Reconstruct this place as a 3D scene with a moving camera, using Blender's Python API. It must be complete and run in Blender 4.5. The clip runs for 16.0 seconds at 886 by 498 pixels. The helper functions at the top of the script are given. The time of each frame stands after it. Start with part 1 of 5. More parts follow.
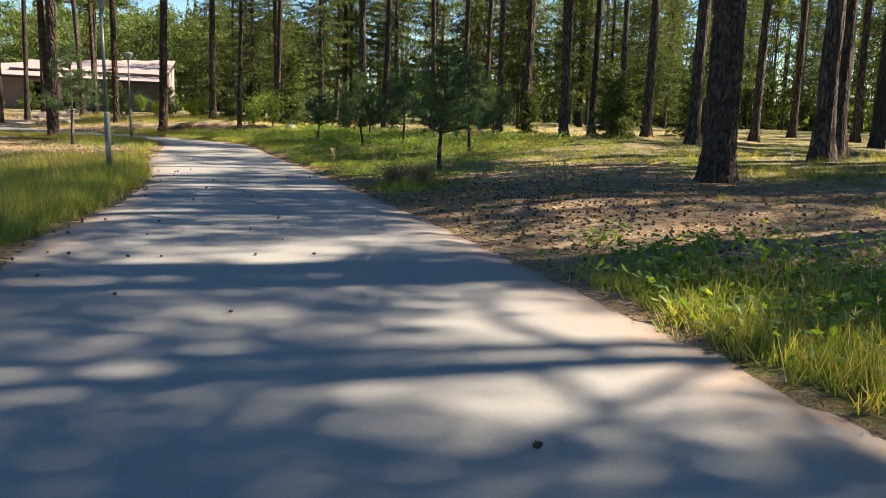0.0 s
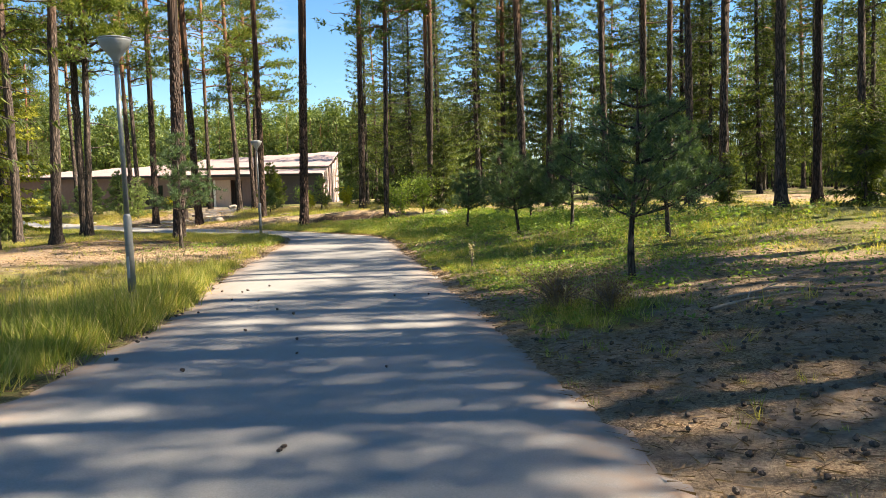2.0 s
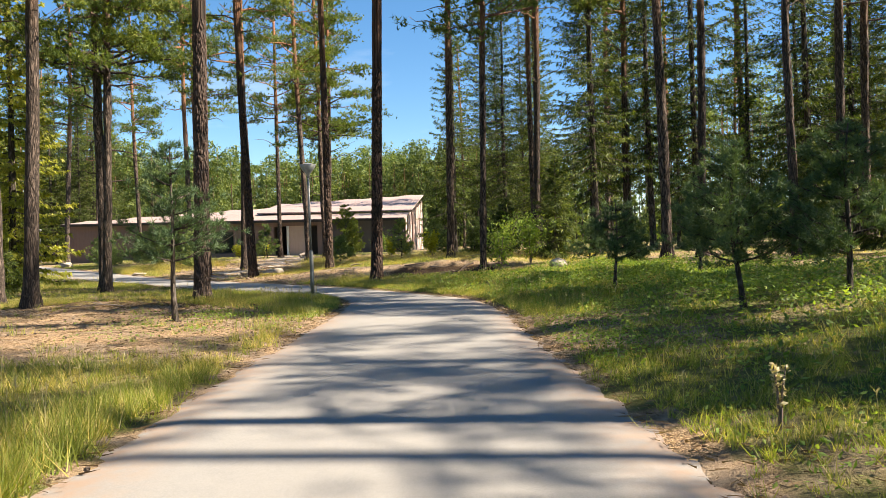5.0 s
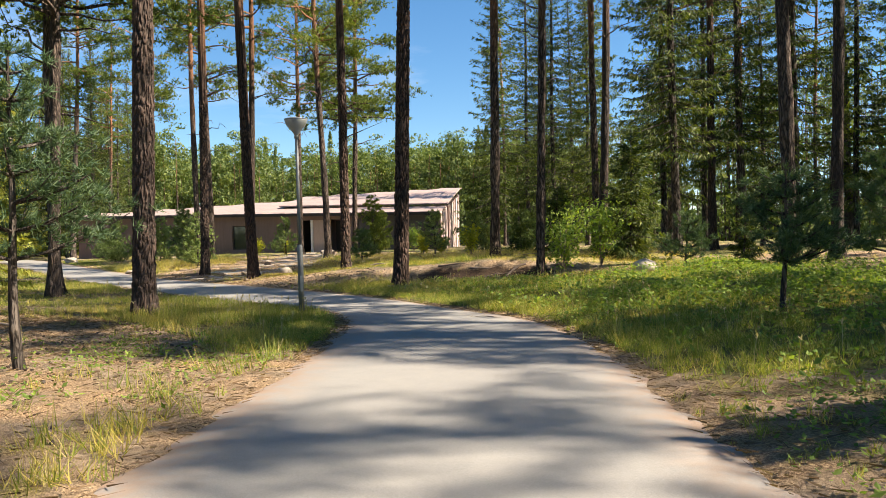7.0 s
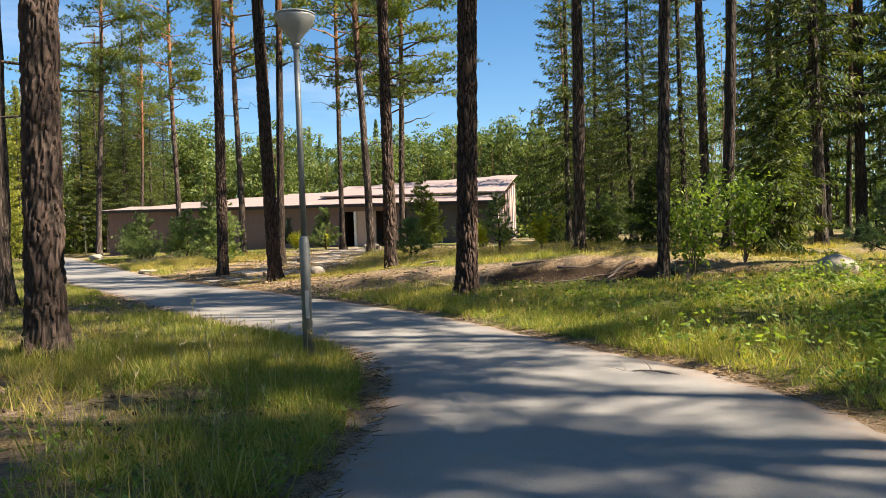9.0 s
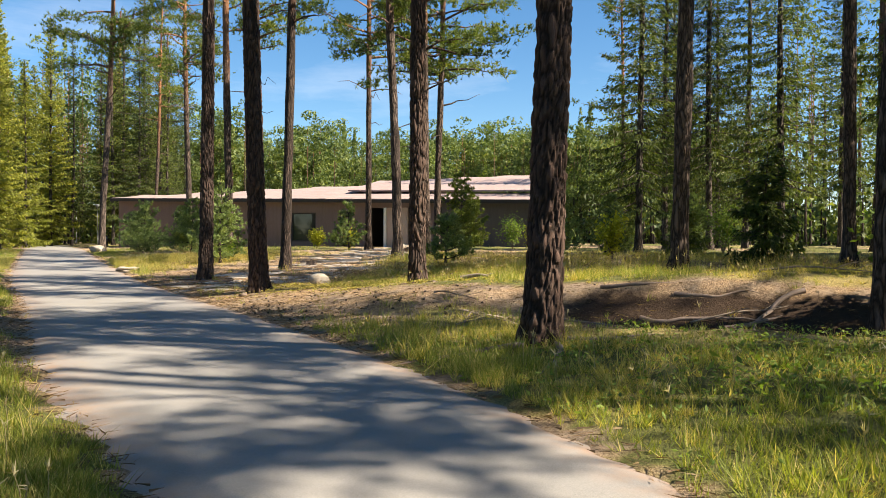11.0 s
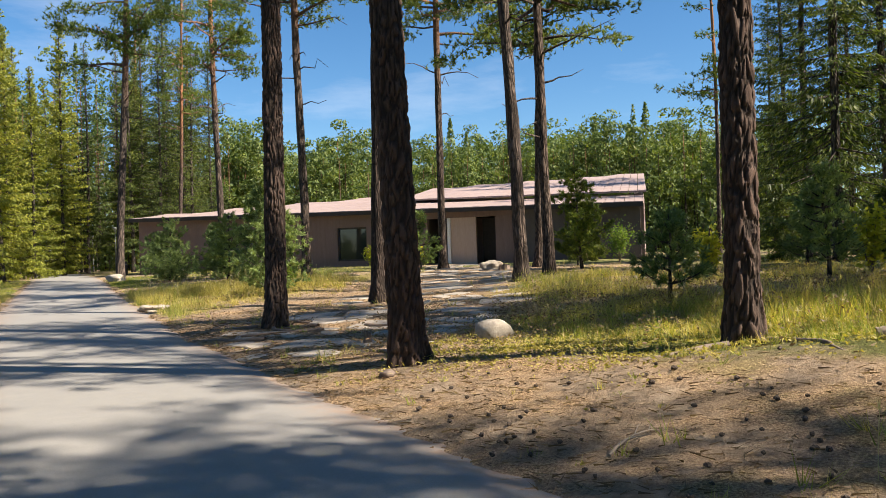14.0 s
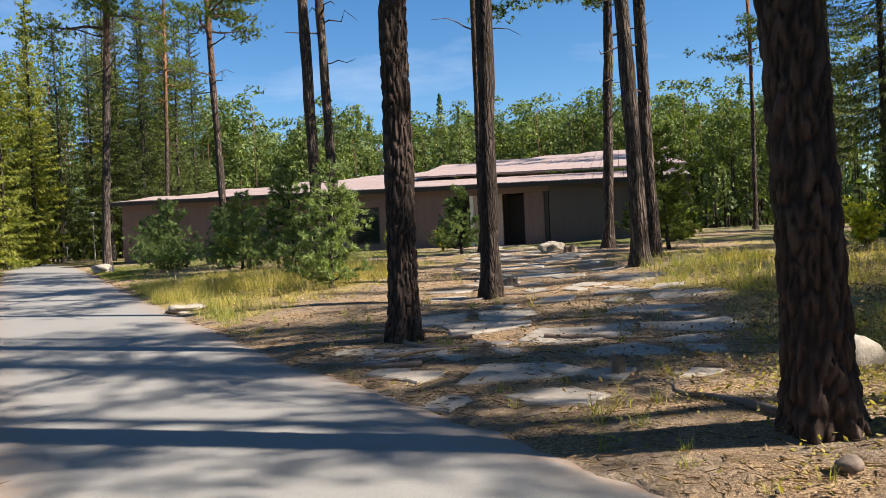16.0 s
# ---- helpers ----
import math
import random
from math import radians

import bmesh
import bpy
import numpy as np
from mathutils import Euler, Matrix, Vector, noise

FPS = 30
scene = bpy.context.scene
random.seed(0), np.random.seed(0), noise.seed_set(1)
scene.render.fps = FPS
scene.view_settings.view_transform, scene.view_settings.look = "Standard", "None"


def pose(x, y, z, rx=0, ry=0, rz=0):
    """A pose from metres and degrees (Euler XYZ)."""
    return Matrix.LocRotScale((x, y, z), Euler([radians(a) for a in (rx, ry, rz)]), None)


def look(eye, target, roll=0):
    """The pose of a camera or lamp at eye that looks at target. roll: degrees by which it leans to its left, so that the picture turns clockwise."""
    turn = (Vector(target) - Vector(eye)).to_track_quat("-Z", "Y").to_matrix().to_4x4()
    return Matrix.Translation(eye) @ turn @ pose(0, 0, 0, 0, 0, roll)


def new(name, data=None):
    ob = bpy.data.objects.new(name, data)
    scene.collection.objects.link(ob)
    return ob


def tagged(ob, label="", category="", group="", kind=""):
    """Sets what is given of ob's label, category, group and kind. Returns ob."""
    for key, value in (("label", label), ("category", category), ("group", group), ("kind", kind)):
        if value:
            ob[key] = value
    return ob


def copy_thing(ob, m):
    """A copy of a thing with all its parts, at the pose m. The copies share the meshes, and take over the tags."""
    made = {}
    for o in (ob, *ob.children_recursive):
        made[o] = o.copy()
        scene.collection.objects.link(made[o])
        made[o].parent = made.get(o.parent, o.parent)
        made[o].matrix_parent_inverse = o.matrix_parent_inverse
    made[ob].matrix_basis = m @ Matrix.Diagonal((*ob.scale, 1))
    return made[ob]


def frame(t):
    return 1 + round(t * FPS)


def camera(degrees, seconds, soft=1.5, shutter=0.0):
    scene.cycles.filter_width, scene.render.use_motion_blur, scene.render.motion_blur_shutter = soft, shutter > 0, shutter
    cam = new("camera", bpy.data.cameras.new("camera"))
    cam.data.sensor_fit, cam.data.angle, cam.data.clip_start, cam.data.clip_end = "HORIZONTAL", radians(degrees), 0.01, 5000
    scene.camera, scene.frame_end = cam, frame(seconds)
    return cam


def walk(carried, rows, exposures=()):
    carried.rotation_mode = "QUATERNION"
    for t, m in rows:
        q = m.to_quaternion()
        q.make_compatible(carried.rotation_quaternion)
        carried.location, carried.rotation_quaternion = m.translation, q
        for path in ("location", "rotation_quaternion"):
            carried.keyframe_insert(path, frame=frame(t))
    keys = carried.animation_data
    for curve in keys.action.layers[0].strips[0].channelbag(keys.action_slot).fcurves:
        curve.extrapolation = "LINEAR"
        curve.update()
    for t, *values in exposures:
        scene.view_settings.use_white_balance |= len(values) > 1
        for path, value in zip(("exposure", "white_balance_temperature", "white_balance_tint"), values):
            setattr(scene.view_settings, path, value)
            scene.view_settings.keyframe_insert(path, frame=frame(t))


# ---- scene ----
cam = camera(58.9, 16.0, soft=0.9)
METRES, EYE, TILT, LEAN, TURN = 42.0, 1.24, -1.28, 0.0, 0.0
ROWS = [
    (0.0, 0.0, 0.0, 0.0, 0.25, -8.44, -1.67),
    (0.5, 0.0041, 0.0337, 0.0007, 4.51, -6.68, -0.85),
    (1.0, 0.004, 0.0674, 0.0014, 7.44, -4.75, -0.14),
    (1.5, -0.0, 0.0988, 0.0022, 10.17, -3.58, 0.88),
    (2.0, -0.0066, 0.1291, 0.0029, 12.44, -2.81, 1.52),
    (2.5, -0.0149, 0.1581, 0.0033, 14.26, -2.13, 1.83),
    (3.0, -0.024, 0.1853, 0.004, 15.65, -1.42, 1.91),
    (3.5, -0.0342, 0.2121, 0.0043, 16.61, -0.54, 1.83),
    (4.0, -0.0456, 0.2403, 0.0048, 17.37, 0.32, 1.81),
    (6.5, -0.1042, 0.401, 0.0055, 20.3, 0.9, 0.76),
    (7.0, -0.1176, 0.4325, 0.0061, 21.15, 0.76, 0.88),
    (7.5, -0.1318, 0.4626, 0.0064, 22.11, 0.59, 1.03),
    (8.0, -0.1466, 0.4909, 0.007, 23.09, 0.4, 1.23),
    (8.5, -0.1622, 0.5189, 0.0074, 24.11, 0.33, 1.48),
    (11.0, -0.2372, 0.6656, 0.0112, 27.17, 0.46, -0.77),
    (11.5, -0.2549, 0.6924, 0.0119, 28.69, 0.98, -1.51),
    (12.0, -0.2751, 0.7169, 0.0125, 30.12, 1.52, -1.66),
    (12.5, -0.2977, 0.7359, 0.0135, 30.78, 1.97, -1.17),
    (13.0, -0.3222, 0.7522, 0.0142, 30.53, 2.12, -0.37),
    (13.5, -0.3463, 0.7657, 0.015, 29.63, 1.97, 0.47),
    (14.0, -0.3724, 0.78, 0.0155, 28.5, 1.5, 1.19),
    (14.5, -0.3972, 0.7915, 0.0163, 27.56, 0.86, 1.79),
    (15.0, -0.4198, 0.8022, 0.017, 27.02, 0.37, 2.27),
    (15.5, -0.4434, 0.8144, 0.0177, 26.65, 0.05, 2.38),
    (16.0, -0.4655, 0.8262, 0.0185, 26.16, 0.12, 2.17),
]
SUN_STRENGTH, SKY_STRENGTH = 5.0, 0.063
EXPOSURES = [(0.0, 1.72, 7450, 10), (2.0, 1.98, 7550, 10), (4.0, 1.85, 7450, 10), (8.0, 1.62, 7350, 10), (12.0, 1.56, 7400, 10), (16.0, 1.28, 6650, 10)]
walk(cam, [(t, pose(0, 0, EYE, TILT, LEAN, TURN) @ pose(METRES * x, METRES * y, METRES * z, 90 + pitch, roll, yaw)) for t, x, y, z, yaw, pitch, roll in ROWS], EXPOSURES)

# ---- world and light ----
SUN_AZ, SUN_EL = 78.0, 42.0        # degrees: azimuth from north (+y) towards east (+x), elevation
world = bpy.data.worlds.new("sky")
scene.world = world
world.use_nodes = True
wn, wl = world.node_tree.nodes, world.node_tree.links
sky = wn.new("ShaderNodeTexSky")
sky.sky_type = 'NISHITA'
sky.sun_disc = False
sky.sun_elevation, sky.sun_rotation = radians(SUN_EL), radians(SUN_AZ)
sky.altitude = 300.0
sky.air_density, sky.dust_density, sky.ozone_density = 1.0, 0.0, 5.0
co = wn.new("ShaderNodeTexCoord")
cm = wn.new("ShaderNodeMapping")
cm.inputs["Scale"].default_value = (1.6, 1.6, 7.0)
cn = wn.new("ShaderNodeTexNoise")
cn.inputs["Scale"].default_value, cn.inputs["Detail"].default_value, cn.inputs["Roughness"].default_value = 1.7, 7.0, 0.6
cr = wn.new("ShaderNodeMapRange")
cr.inputs["From Min"].default_value, cr.inputs["From Max"].default_value = 0.54, 0.85
cr.inputs["To Max"].default_value = 0.32
cx = wn.new("ShaderNodeMix")
cx.data_type = 'RGBA'
cx.inputs["B"].default_value = (7.5, 8.0, 9.0, 1)
wl.new(co.outputs["Generated"], cm.inputs["Vector"])
wl.new(cm.outputs["Vector"], cn.inputs["Vector"])
wl.new(cn.outputs["Fac"], cr.inputs["Value"])
wl.new(cr.outputs["Result"], cx.inputs["Factor"])
deep = wn.new("ShaderNodeHueSaturation")
deep.inputs["Saturation"].default_value = 1.2
wl.new(sky.outputs["Color"], deep.inputs["Color"])
wl.new(deep.outputs["Color"], cx.inputs["A"])
wl.new(cx.outputs["Result"], wn["Background"].inputs["Color"])
wn["Background"].inputs["Strength"].default_value = SKY_STRENGTH

sun_data = bpy.data.lights.new("sun", 'SUN')
sun_data.energy, sun_data.angle, sun_data.color = SUN_STRENGTH, radians(0.53), (1.0, 0.91, 0.78)
sun = new("sun", sun_data)
to_sun = Vector((math.sin(radians(SUN_AZ)) * math.cos(radians(SUN_EL)), math.cos(radians(SUN_AZ)) * math.cos(radians(SUN_EL)), math.sin(radians(SUN_EL))))
sun.matrix_world = look(to_sun * 100, (0, 0, 0))


# ---- materials ----
def material(name):
    m = bpy.data.materials.new(name)
    m.use_nodes = True
    nt = m.node_tree
    return m, nt, nt.nodes, nt.links, nt.nodes["Principled BSDF"]


def noise_node(n, l, vec, scale, detail=5.0, rough=0.6):
    t = n.new("ShaderNodeTexNoise")
    t.inputs["Scale"].default_value, t.inputs["Detail"].default_value, t.inputs["Roughness"].default_value = scale, detail, rough
    l.new(vec, t.inputs["Vector"])
    return t.outputs["Fac"]


def ramp(n, l, fac, stops):
    r = n.new("ShaderNodeValToRGB")
    e = r.color_ramp.elements
    while len(e) < len(stops):
        e.new(0.5)
    for s, (p, c) in zip(e, stops):
        s.position, s.color = p, (*c, 1)
    l.new(fac, r.inputs["Fac"])
    return r.outputs["Color"]


def mix(n, l, fac, a, b, blend='MIX'):
    m = n.new("ShaderNodeMix")
    m.data_type, m.blend_type = 'RGBA', blend
    for sock, v in (("Factor", fac), ("A", a), ("B", b)):
        if isinstance(v, (int, float)):
            m.inputs[sock].default_value = v
        elif isinstance(v, tuple):
            m.inputs[sock].default_value = (*v, 1)
        else:
            l.new(v, m.inputs[sock])
    return m.outputs["Result"]


def remap(n, l, v, a, b, c=0.0, d=1.0):
    r = n.new("ShaderNodeMapRange")
    for i, x in zip(("From Min", "From Max", "To Min", "To Max"), (a, b, c, d)):
        r.inputs[i].default_value = x
    l.new(v, r.inputs["Value"])
    return r.outputs["Result"]


def math_node(n, l, op, a, b=0.0):
    r = n.new("ShaderNodeMath")
    r.operation = op
    for i, v in enumerate((a, b)):
        if isinstance(v, (int, float)):
            r.inputs[i].default_value = v
        else:
            l.new(v, r.inputs[i])
    return r.outputs[0]


def bump(n, l, height, strength, dist, bsdf):
    b = n.new("ShaderNodeBump")
    b.inputs["Strength"].default_value, b.inputs["Distance"].default_value = strength, dist
    l.new(height, b.inputs["Height"])
    l.new(b.outputs["Normal"], bsdf.inputs["Normal"])


def coords(n, l, scale=(1, 1, 1), kind="Object"):
    c = n.new("ShaderNodeTexCoord")
    m = n.new("ShaderNodeMapping")
    m.inputs["Scale"].default_value = scale
    l.new(c.outputs[kind], m.inputs["Vector"])
    return m.outputs["Vector"]


def simple(name, stops, scale, rough=0.8, bump_strength=0.3, bump_dist=0.01, stretch=(1, 1, 1), metallic=0.0):
    m, nt, n, l, b = material(name)
    v = coords(n, l, stretch)
    f = noise_node(n, l, v, scale)
    f2 = noise_node(n, l, v, scale * 0.13, 3)
    l.new(ramp(n, l, math_node(n, l, 'ADD', math_node(n, l, 'MULTIPLY', f, 0.6), math_node(n, l, 'MULTIPLY', f2, 0.4)), stops), b.inputs["Base Color"])
    b.inputs["Roughness"].default_value, b.inputs["Metallic"].default_value = rough, metallic
    if bump_strength:
        bump(n, l, f, bump_strength, bump_dist, b)
    return m


def foliage(name, dark, mid, light, glow=0.35, rough=0.55, stray=None):
    """Leaves and needles: each blade its own tint, some daylight through it."""
    m, nt, n, l, b = material(name)
    g = n.new("ShaderNodeNewGeometry")
    o = n.new("ShaderNodeObjectInfo")
    c = n.new("ShaderNodeTexCoord")
    patch = noise_node(n, l, c.outputs["Object"], 0.45, 3)
    f = math_node(n, l, 'ADD', math_node(n, l, 'MULTIPLY', g.outputs["Random Per Island"], 0.55),
                  math_node(n, l, 'ADD', math_node(n, l, 'MULTIPLY', o.outputs["Random"], 0.2), math_node(n, l, 'MULTIPLY', patch, 0.45)))
    stops = [(0.15, dark), (0.6, mid), (0.98, light)]
    col = ramp(n, l, f, stops)
    if stray:
        col = mix(n, l, math_node(n, l, 'GREATER_THAN', g.outputs["Random Per Island"], 0.86), col, stray)
    l.new(col, b.inputs["Base Color"])
    b.inputs["Roughness"].default_value = rough
    b.inputs["Specular IOR Level"].default_value = 0.25
    tr = n.new("ShaderNodeBsdfTranslucent")
    l.new(mix(n, l, 1.0, col, (1.5, 1.5, 0.55), 'MULTIPLY'), tr.inputs["Color"])
    ms = n.new("ShaderNodeMixShader")
    ms.inputs["Fac"].default_value = glow
    l.new(b.outputs[0], ms.inputs[1])
    l.new(tr.outputs[0], ms.inputs[2])
    l.new(ms.outputs[0], n["Material Output"].inputs["Surface"])
    return m


def bark_material(name, base_a, base_b, top, orange_from=7.0, orange_to=13.0, relief=False):
    m, nt, n, l, b = material(name)
    v = coords(n, l, (1, 1, 0.2))
    wob = noise_node(n, l, v, 5.0, 4)
    vadd = n.new("ShaderNodeVectorMath")
    vadd.operation = 'ADD'
    sc = n.new("ShaderNodeVectorMath")
    sc.operation = 'SCALE'
    sc.inputs["Scale"].default_value = 0.22
    nt2 = n.new("ShaderNodeTexNoise")
    nt2.inputs["Scale"].default_value, nt2.inputs["Detail"].default_value = 9.0, 4
    l.new(v, nt2.inputs["Vector"])
    l.new(nt2.outputs["Color"], sc.inputs[0])
    l.new(v, vadd.inputs[0])
    l.new(sc.outputs[0], vadd.inputs[1])
    vo = n.new("ShaderNodeTexVoronoi")
    vo.feature = 'DISTANCE_TO_EDGE'
    vo.inputs["Scale"].default_value = 13.0
    l.new(vadd.outputs[0], vo.inputs["Vector"])
    crack = remap(n, l, vo.outputs["Distance"], 0.0, 0.34)
    if relief:
        at = n.new("ShaderNodeAttribute")
        at.attribute_name = "plate"
        crack = remap(n, l, math_node(n, l, 'ADD', at.outputs["Fac"], math_node(n, l, 'MULTIPLY', math_node(n, l, 'SUBTRACT', wob, 0.5), 0.9)), 0.05, 0.8)
    fine = noise_node(n, l, v, 60, 6, 0.7)
    o = n.new("ShaderNodeObjectInfo")
    plate = mix(n, l, wob, base_a, base_b)
    plate = mix(n, l, remap(n, l, fine, 0.5, 0.8, 0, 0.55), plate, (0.24, 0.185, 0.155))
    col = mix(n, l, crack, (0.018, 0.013, 0.011), plate)
    tc = n.new("ShaderNodeTexCoord")
    sx = n.new("ShaderNodeSeparateXYZ")
    l.new(tc.outputs["Object"], sx.inputs[0])
    up = math_node(n, l, 'ADD', sx.outputs["Z"], math_node(n, l, 'MULTIPLY', wob, 4.0))
    topc = mix(n, l, fine, top, tuple(c * 0.55 for c in top))
    col = mix(n, l, remap(n, l, up, orange_from + 2, orange_to + 2), col, topc)
    col = mix(n, l, remap(n, l, o.outputs["Random"], 0, 1, 0, 0.45), col, mix(n, l, 0.5, col, (0.10, 0.09, 0.085)))
    l.new(col, b.inputs["Base Color"])
    b.inputs["Roughness"].default_value = 0.9
    b.inputs["Specular IOR Level"].default_value = 0.2
    hsum = math_node(n, l, 'ADD', crack, math_node(n, l, 'MULTIPLY', fine, 0.35))
    bump(n, l, hsum, 1.0, 0.03, b)
    return m


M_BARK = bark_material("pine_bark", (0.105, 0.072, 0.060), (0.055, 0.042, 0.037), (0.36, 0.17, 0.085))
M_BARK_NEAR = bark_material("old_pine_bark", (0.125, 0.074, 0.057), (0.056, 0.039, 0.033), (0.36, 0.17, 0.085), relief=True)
# lighter copy of the pine bark: sunlight on the trunks painted in
M_BARK_SUNLIT = bark_material("sunlit_pine_bark", (0.20, 0.145, 0.122), (0.115, 0.088, 0.076), (0.38, 0.18, 0.09))
M_SPRUCE_BARK = bark_material("spruce_bark", (0.17, 0.14, 0.12), (0.11, 0.095, 0.085), (0.15, 0.11, 0.085), 12, 20)
M_PINE = foliage("pine_needles", (0.024, 0.048, 0.014), (0.10, 0.145, 0.036), (0.25, 0.28, 0.062), 0.38)
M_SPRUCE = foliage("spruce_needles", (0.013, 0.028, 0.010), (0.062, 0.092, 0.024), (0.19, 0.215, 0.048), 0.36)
# lighter copy of the spruce needles, with full sun put into the colour
M_SPRUCE_SUNLIT = foliage("sunlit_spruce_needles", (0.07, 0.095, 0.018), (0.21, 0.235, 0.045), (0.40, 0.39, 0.085), 0.42)
M_YOUNG = foliage("young_pine_needles", (0.03, 0.06, 0.035), (0.07, 0.12, 0.062), (0.14, 0.20, 0.09), 0.3)
M_BUSH = foliage("bushy_pine_needles", (0.06, 0.10, 0.05), (0.165, 0.23, 0.095), (0.33, 0.40, 0.16), 0.35)
M_FAR = foliage("far_needles", (0.035, 0.066, 0.026), (0.115, 0.16, 0.052), (0.25, 0.285, 0.085), 0.34)
M_GRASS = foliage("green_grass_blades", (0.085, 0.12, 0.03), (0.22, 0.26, 0.058), (0.46, 0.44, 0.135), 0.45, stray=(0.48, 0.40, 0.20))
M_DRY = foliage("dry_grass_blades", (0.27, 0.235, 0.07), (0.50, 0.415, 0.15), (0.68, 0.57, 0.27), 0.44, stray=(0.20, 0.24, 0.05))
M_LEAF = foliage("shrub_leaves", (0.06, 0.105, 0.025), (0.15, 0.235, 0.05), (0.32, 0.40, 0.095), 0.42)
M_HEATHER = foliage("heather_twigs", (0.055, 0.038, 0.024), (0.18, 0.115, 0.07), (0.36, 0.27, 0.15), 0.25)
M_GOLD = foliage("goldenrod_leaves", (0.22, 0.24, 0.03), (0.42, 0.42, 0.05), (0.62, 0.56, 0.07), 0.4)
M_MOSS = foliage("yellow_moss", (0.14, 0.13, 0.03), (0.27, 0.24, 0.06), (0.43, 0.36, 0.12), 0.35)
M_STALK = foliage("seed_stalks", (0.30, 0.26, 0.15), (0.42, 0.36, 0.22), (0.55, 0.48, 0.32), 0.3)
M_CONE = simple("pine_cone", [(0.3, (0.03, 0.022, 0.018)), (0.7, (0.09, 0.065, 0.05))], 60)
M_TWIG = simple("dead_wood", [(0.3, (0.16, 0.12, 0.09)), (0.7, (0.34, 0.28, 0.23))], 40, stretch=(1, 1, 0.2))
M_ROOT = simple("root_bark", [(0.3, (0.10, 0.075, 0.06)), (0.7, (0.24, 0.18, 0.15))], 30)
M_ROCK = simple("granite", [(0.3, (0.24, 0.205, 0.17)), (0.55, (0.37, 0.325, 0.275)), (0.75, (0.48, 0.43, 0.37))], 24, 0.85, 0.5, 0.02)
M_SLAB = simple("flagstone_grey", [(0.3, (0.20, 0.175, 0.15)), (0.55, (0.33, 0.29, 0.25)), (0.75, (0.48, 0.43, 0.375))], 14, 0.85, 0.45, 0.012)
M_POLE = simple("galvanised_steel", [(0.3, (0.17, 0.18, 0.185)), (0.7, (0.26, 0.27, 0.275))], 18, 0.55, 0.05, 0.002, metallic=0.5)
M_SHADE = simple("lamp_shade_grey", [(0.3, (0.24, 0.26, 0.27)), (0.7, (0.33, 0.35, 0.36))], 10, 0.45, 0.0)
M_OPAL = simple("lamp_opal", [(0.3, (0.75, 0.76, 0.76)), (0.7, (0.82, 0.82, 0.82))], 5, 0.3, 0.0)
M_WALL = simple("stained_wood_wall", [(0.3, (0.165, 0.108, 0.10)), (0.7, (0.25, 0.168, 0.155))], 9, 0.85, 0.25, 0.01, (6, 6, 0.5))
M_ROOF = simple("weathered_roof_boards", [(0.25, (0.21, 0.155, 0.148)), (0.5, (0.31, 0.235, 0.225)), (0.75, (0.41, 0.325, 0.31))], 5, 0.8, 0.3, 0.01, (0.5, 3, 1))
# wall colour darkened for the wing, to carry the shade on its front
M_WING = simple("shaded_wing_wall", [(0.3, (0.085, 0.07, 0.072)), (0.7, (0.13, 0.105, 0.105))], 9, 0.85, 0.25, 0.01, (6, 6, 0.5))
M_FASCIA = simple("fascia_board", [(0.3, (0.42, 0.33, 0.31)), (0.7, (0.52, 0.42, 0.40))], 12, 0.8, 0.2, 0.005)
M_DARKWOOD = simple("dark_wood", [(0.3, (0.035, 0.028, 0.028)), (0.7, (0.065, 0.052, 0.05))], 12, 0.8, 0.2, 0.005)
M_PANEL = simple("light_wood_panel", [(0.3, (0.42, 0.30, 0.24)), (0.7, (0.54, 0.41, 0.34))], 10, 0.7, 0.15, 0.004, (4, 4, 0.4))
M_WHITE = simple("white_paint", [(0.3, (0.72, 0.70, 0.67)), (0.7, (0.82, 0.80, 0.77))], 8, 0.6, 0.05, 0.002)

M_GLASS, _nt, _n, _l, _b = material("window_glass")
_b.inputs["Base Color"].default_value = (0.02, 0.025, 0.025, 1)
_b.inputs["Roughness"].default_value = 0.04
_b.inputs["Specular IOR Level"].default_value = 0.6

# asphalt of the path
M_PATH, _nt, _n, _l, _b = material("path_asphalt")
_v = coords(_n, _l)
_fine = noise_node(_n, _l, _v, 140, 4, 0.75)
_mid = noise_node(_n, _l, _v, 6, 5)
_big = noise_node(_n, _l, _v, 0.55, 4)
_col = ramp(_n, _l, _fine, [(0.3, (0.165, 0.16, 0.158)), (0.55, (0.245, 0.24, 0.236)), (0.8, (0.34, 0.33, 0.32))])
_col = mix(_n, _l, remap(_n, _l, _mid, 0.35, 0.7, 0, 0.35), _col, (0.30, 0.285, 0.265))
_col = mix(_n, _l, remap(_n, _l, _big, 0.35, 0.65, 0, 0.4), _col, (0.20, 0.195, 0.195))
_ea = _n.new("ShaderNodeAttribute")
_ea.attribute_name = "edge"
_dust = math_node(_n, _l, 'MULTIPLY', remap(_n, _l, _ea.outputs["Fac"], 0.25, 1.0), remap(_n, _l, _mid, 0.3, 0.62))
_col = mix(_n, _l, _dust, _col, (0.27, 0.175, 0.12))
_l.new(_col, _b.inputs["Base Color"])
_b.inputs["Roughness"].default_value = 0.85
bump(_n, _l, _fine, 0.35, 0.006, _b)

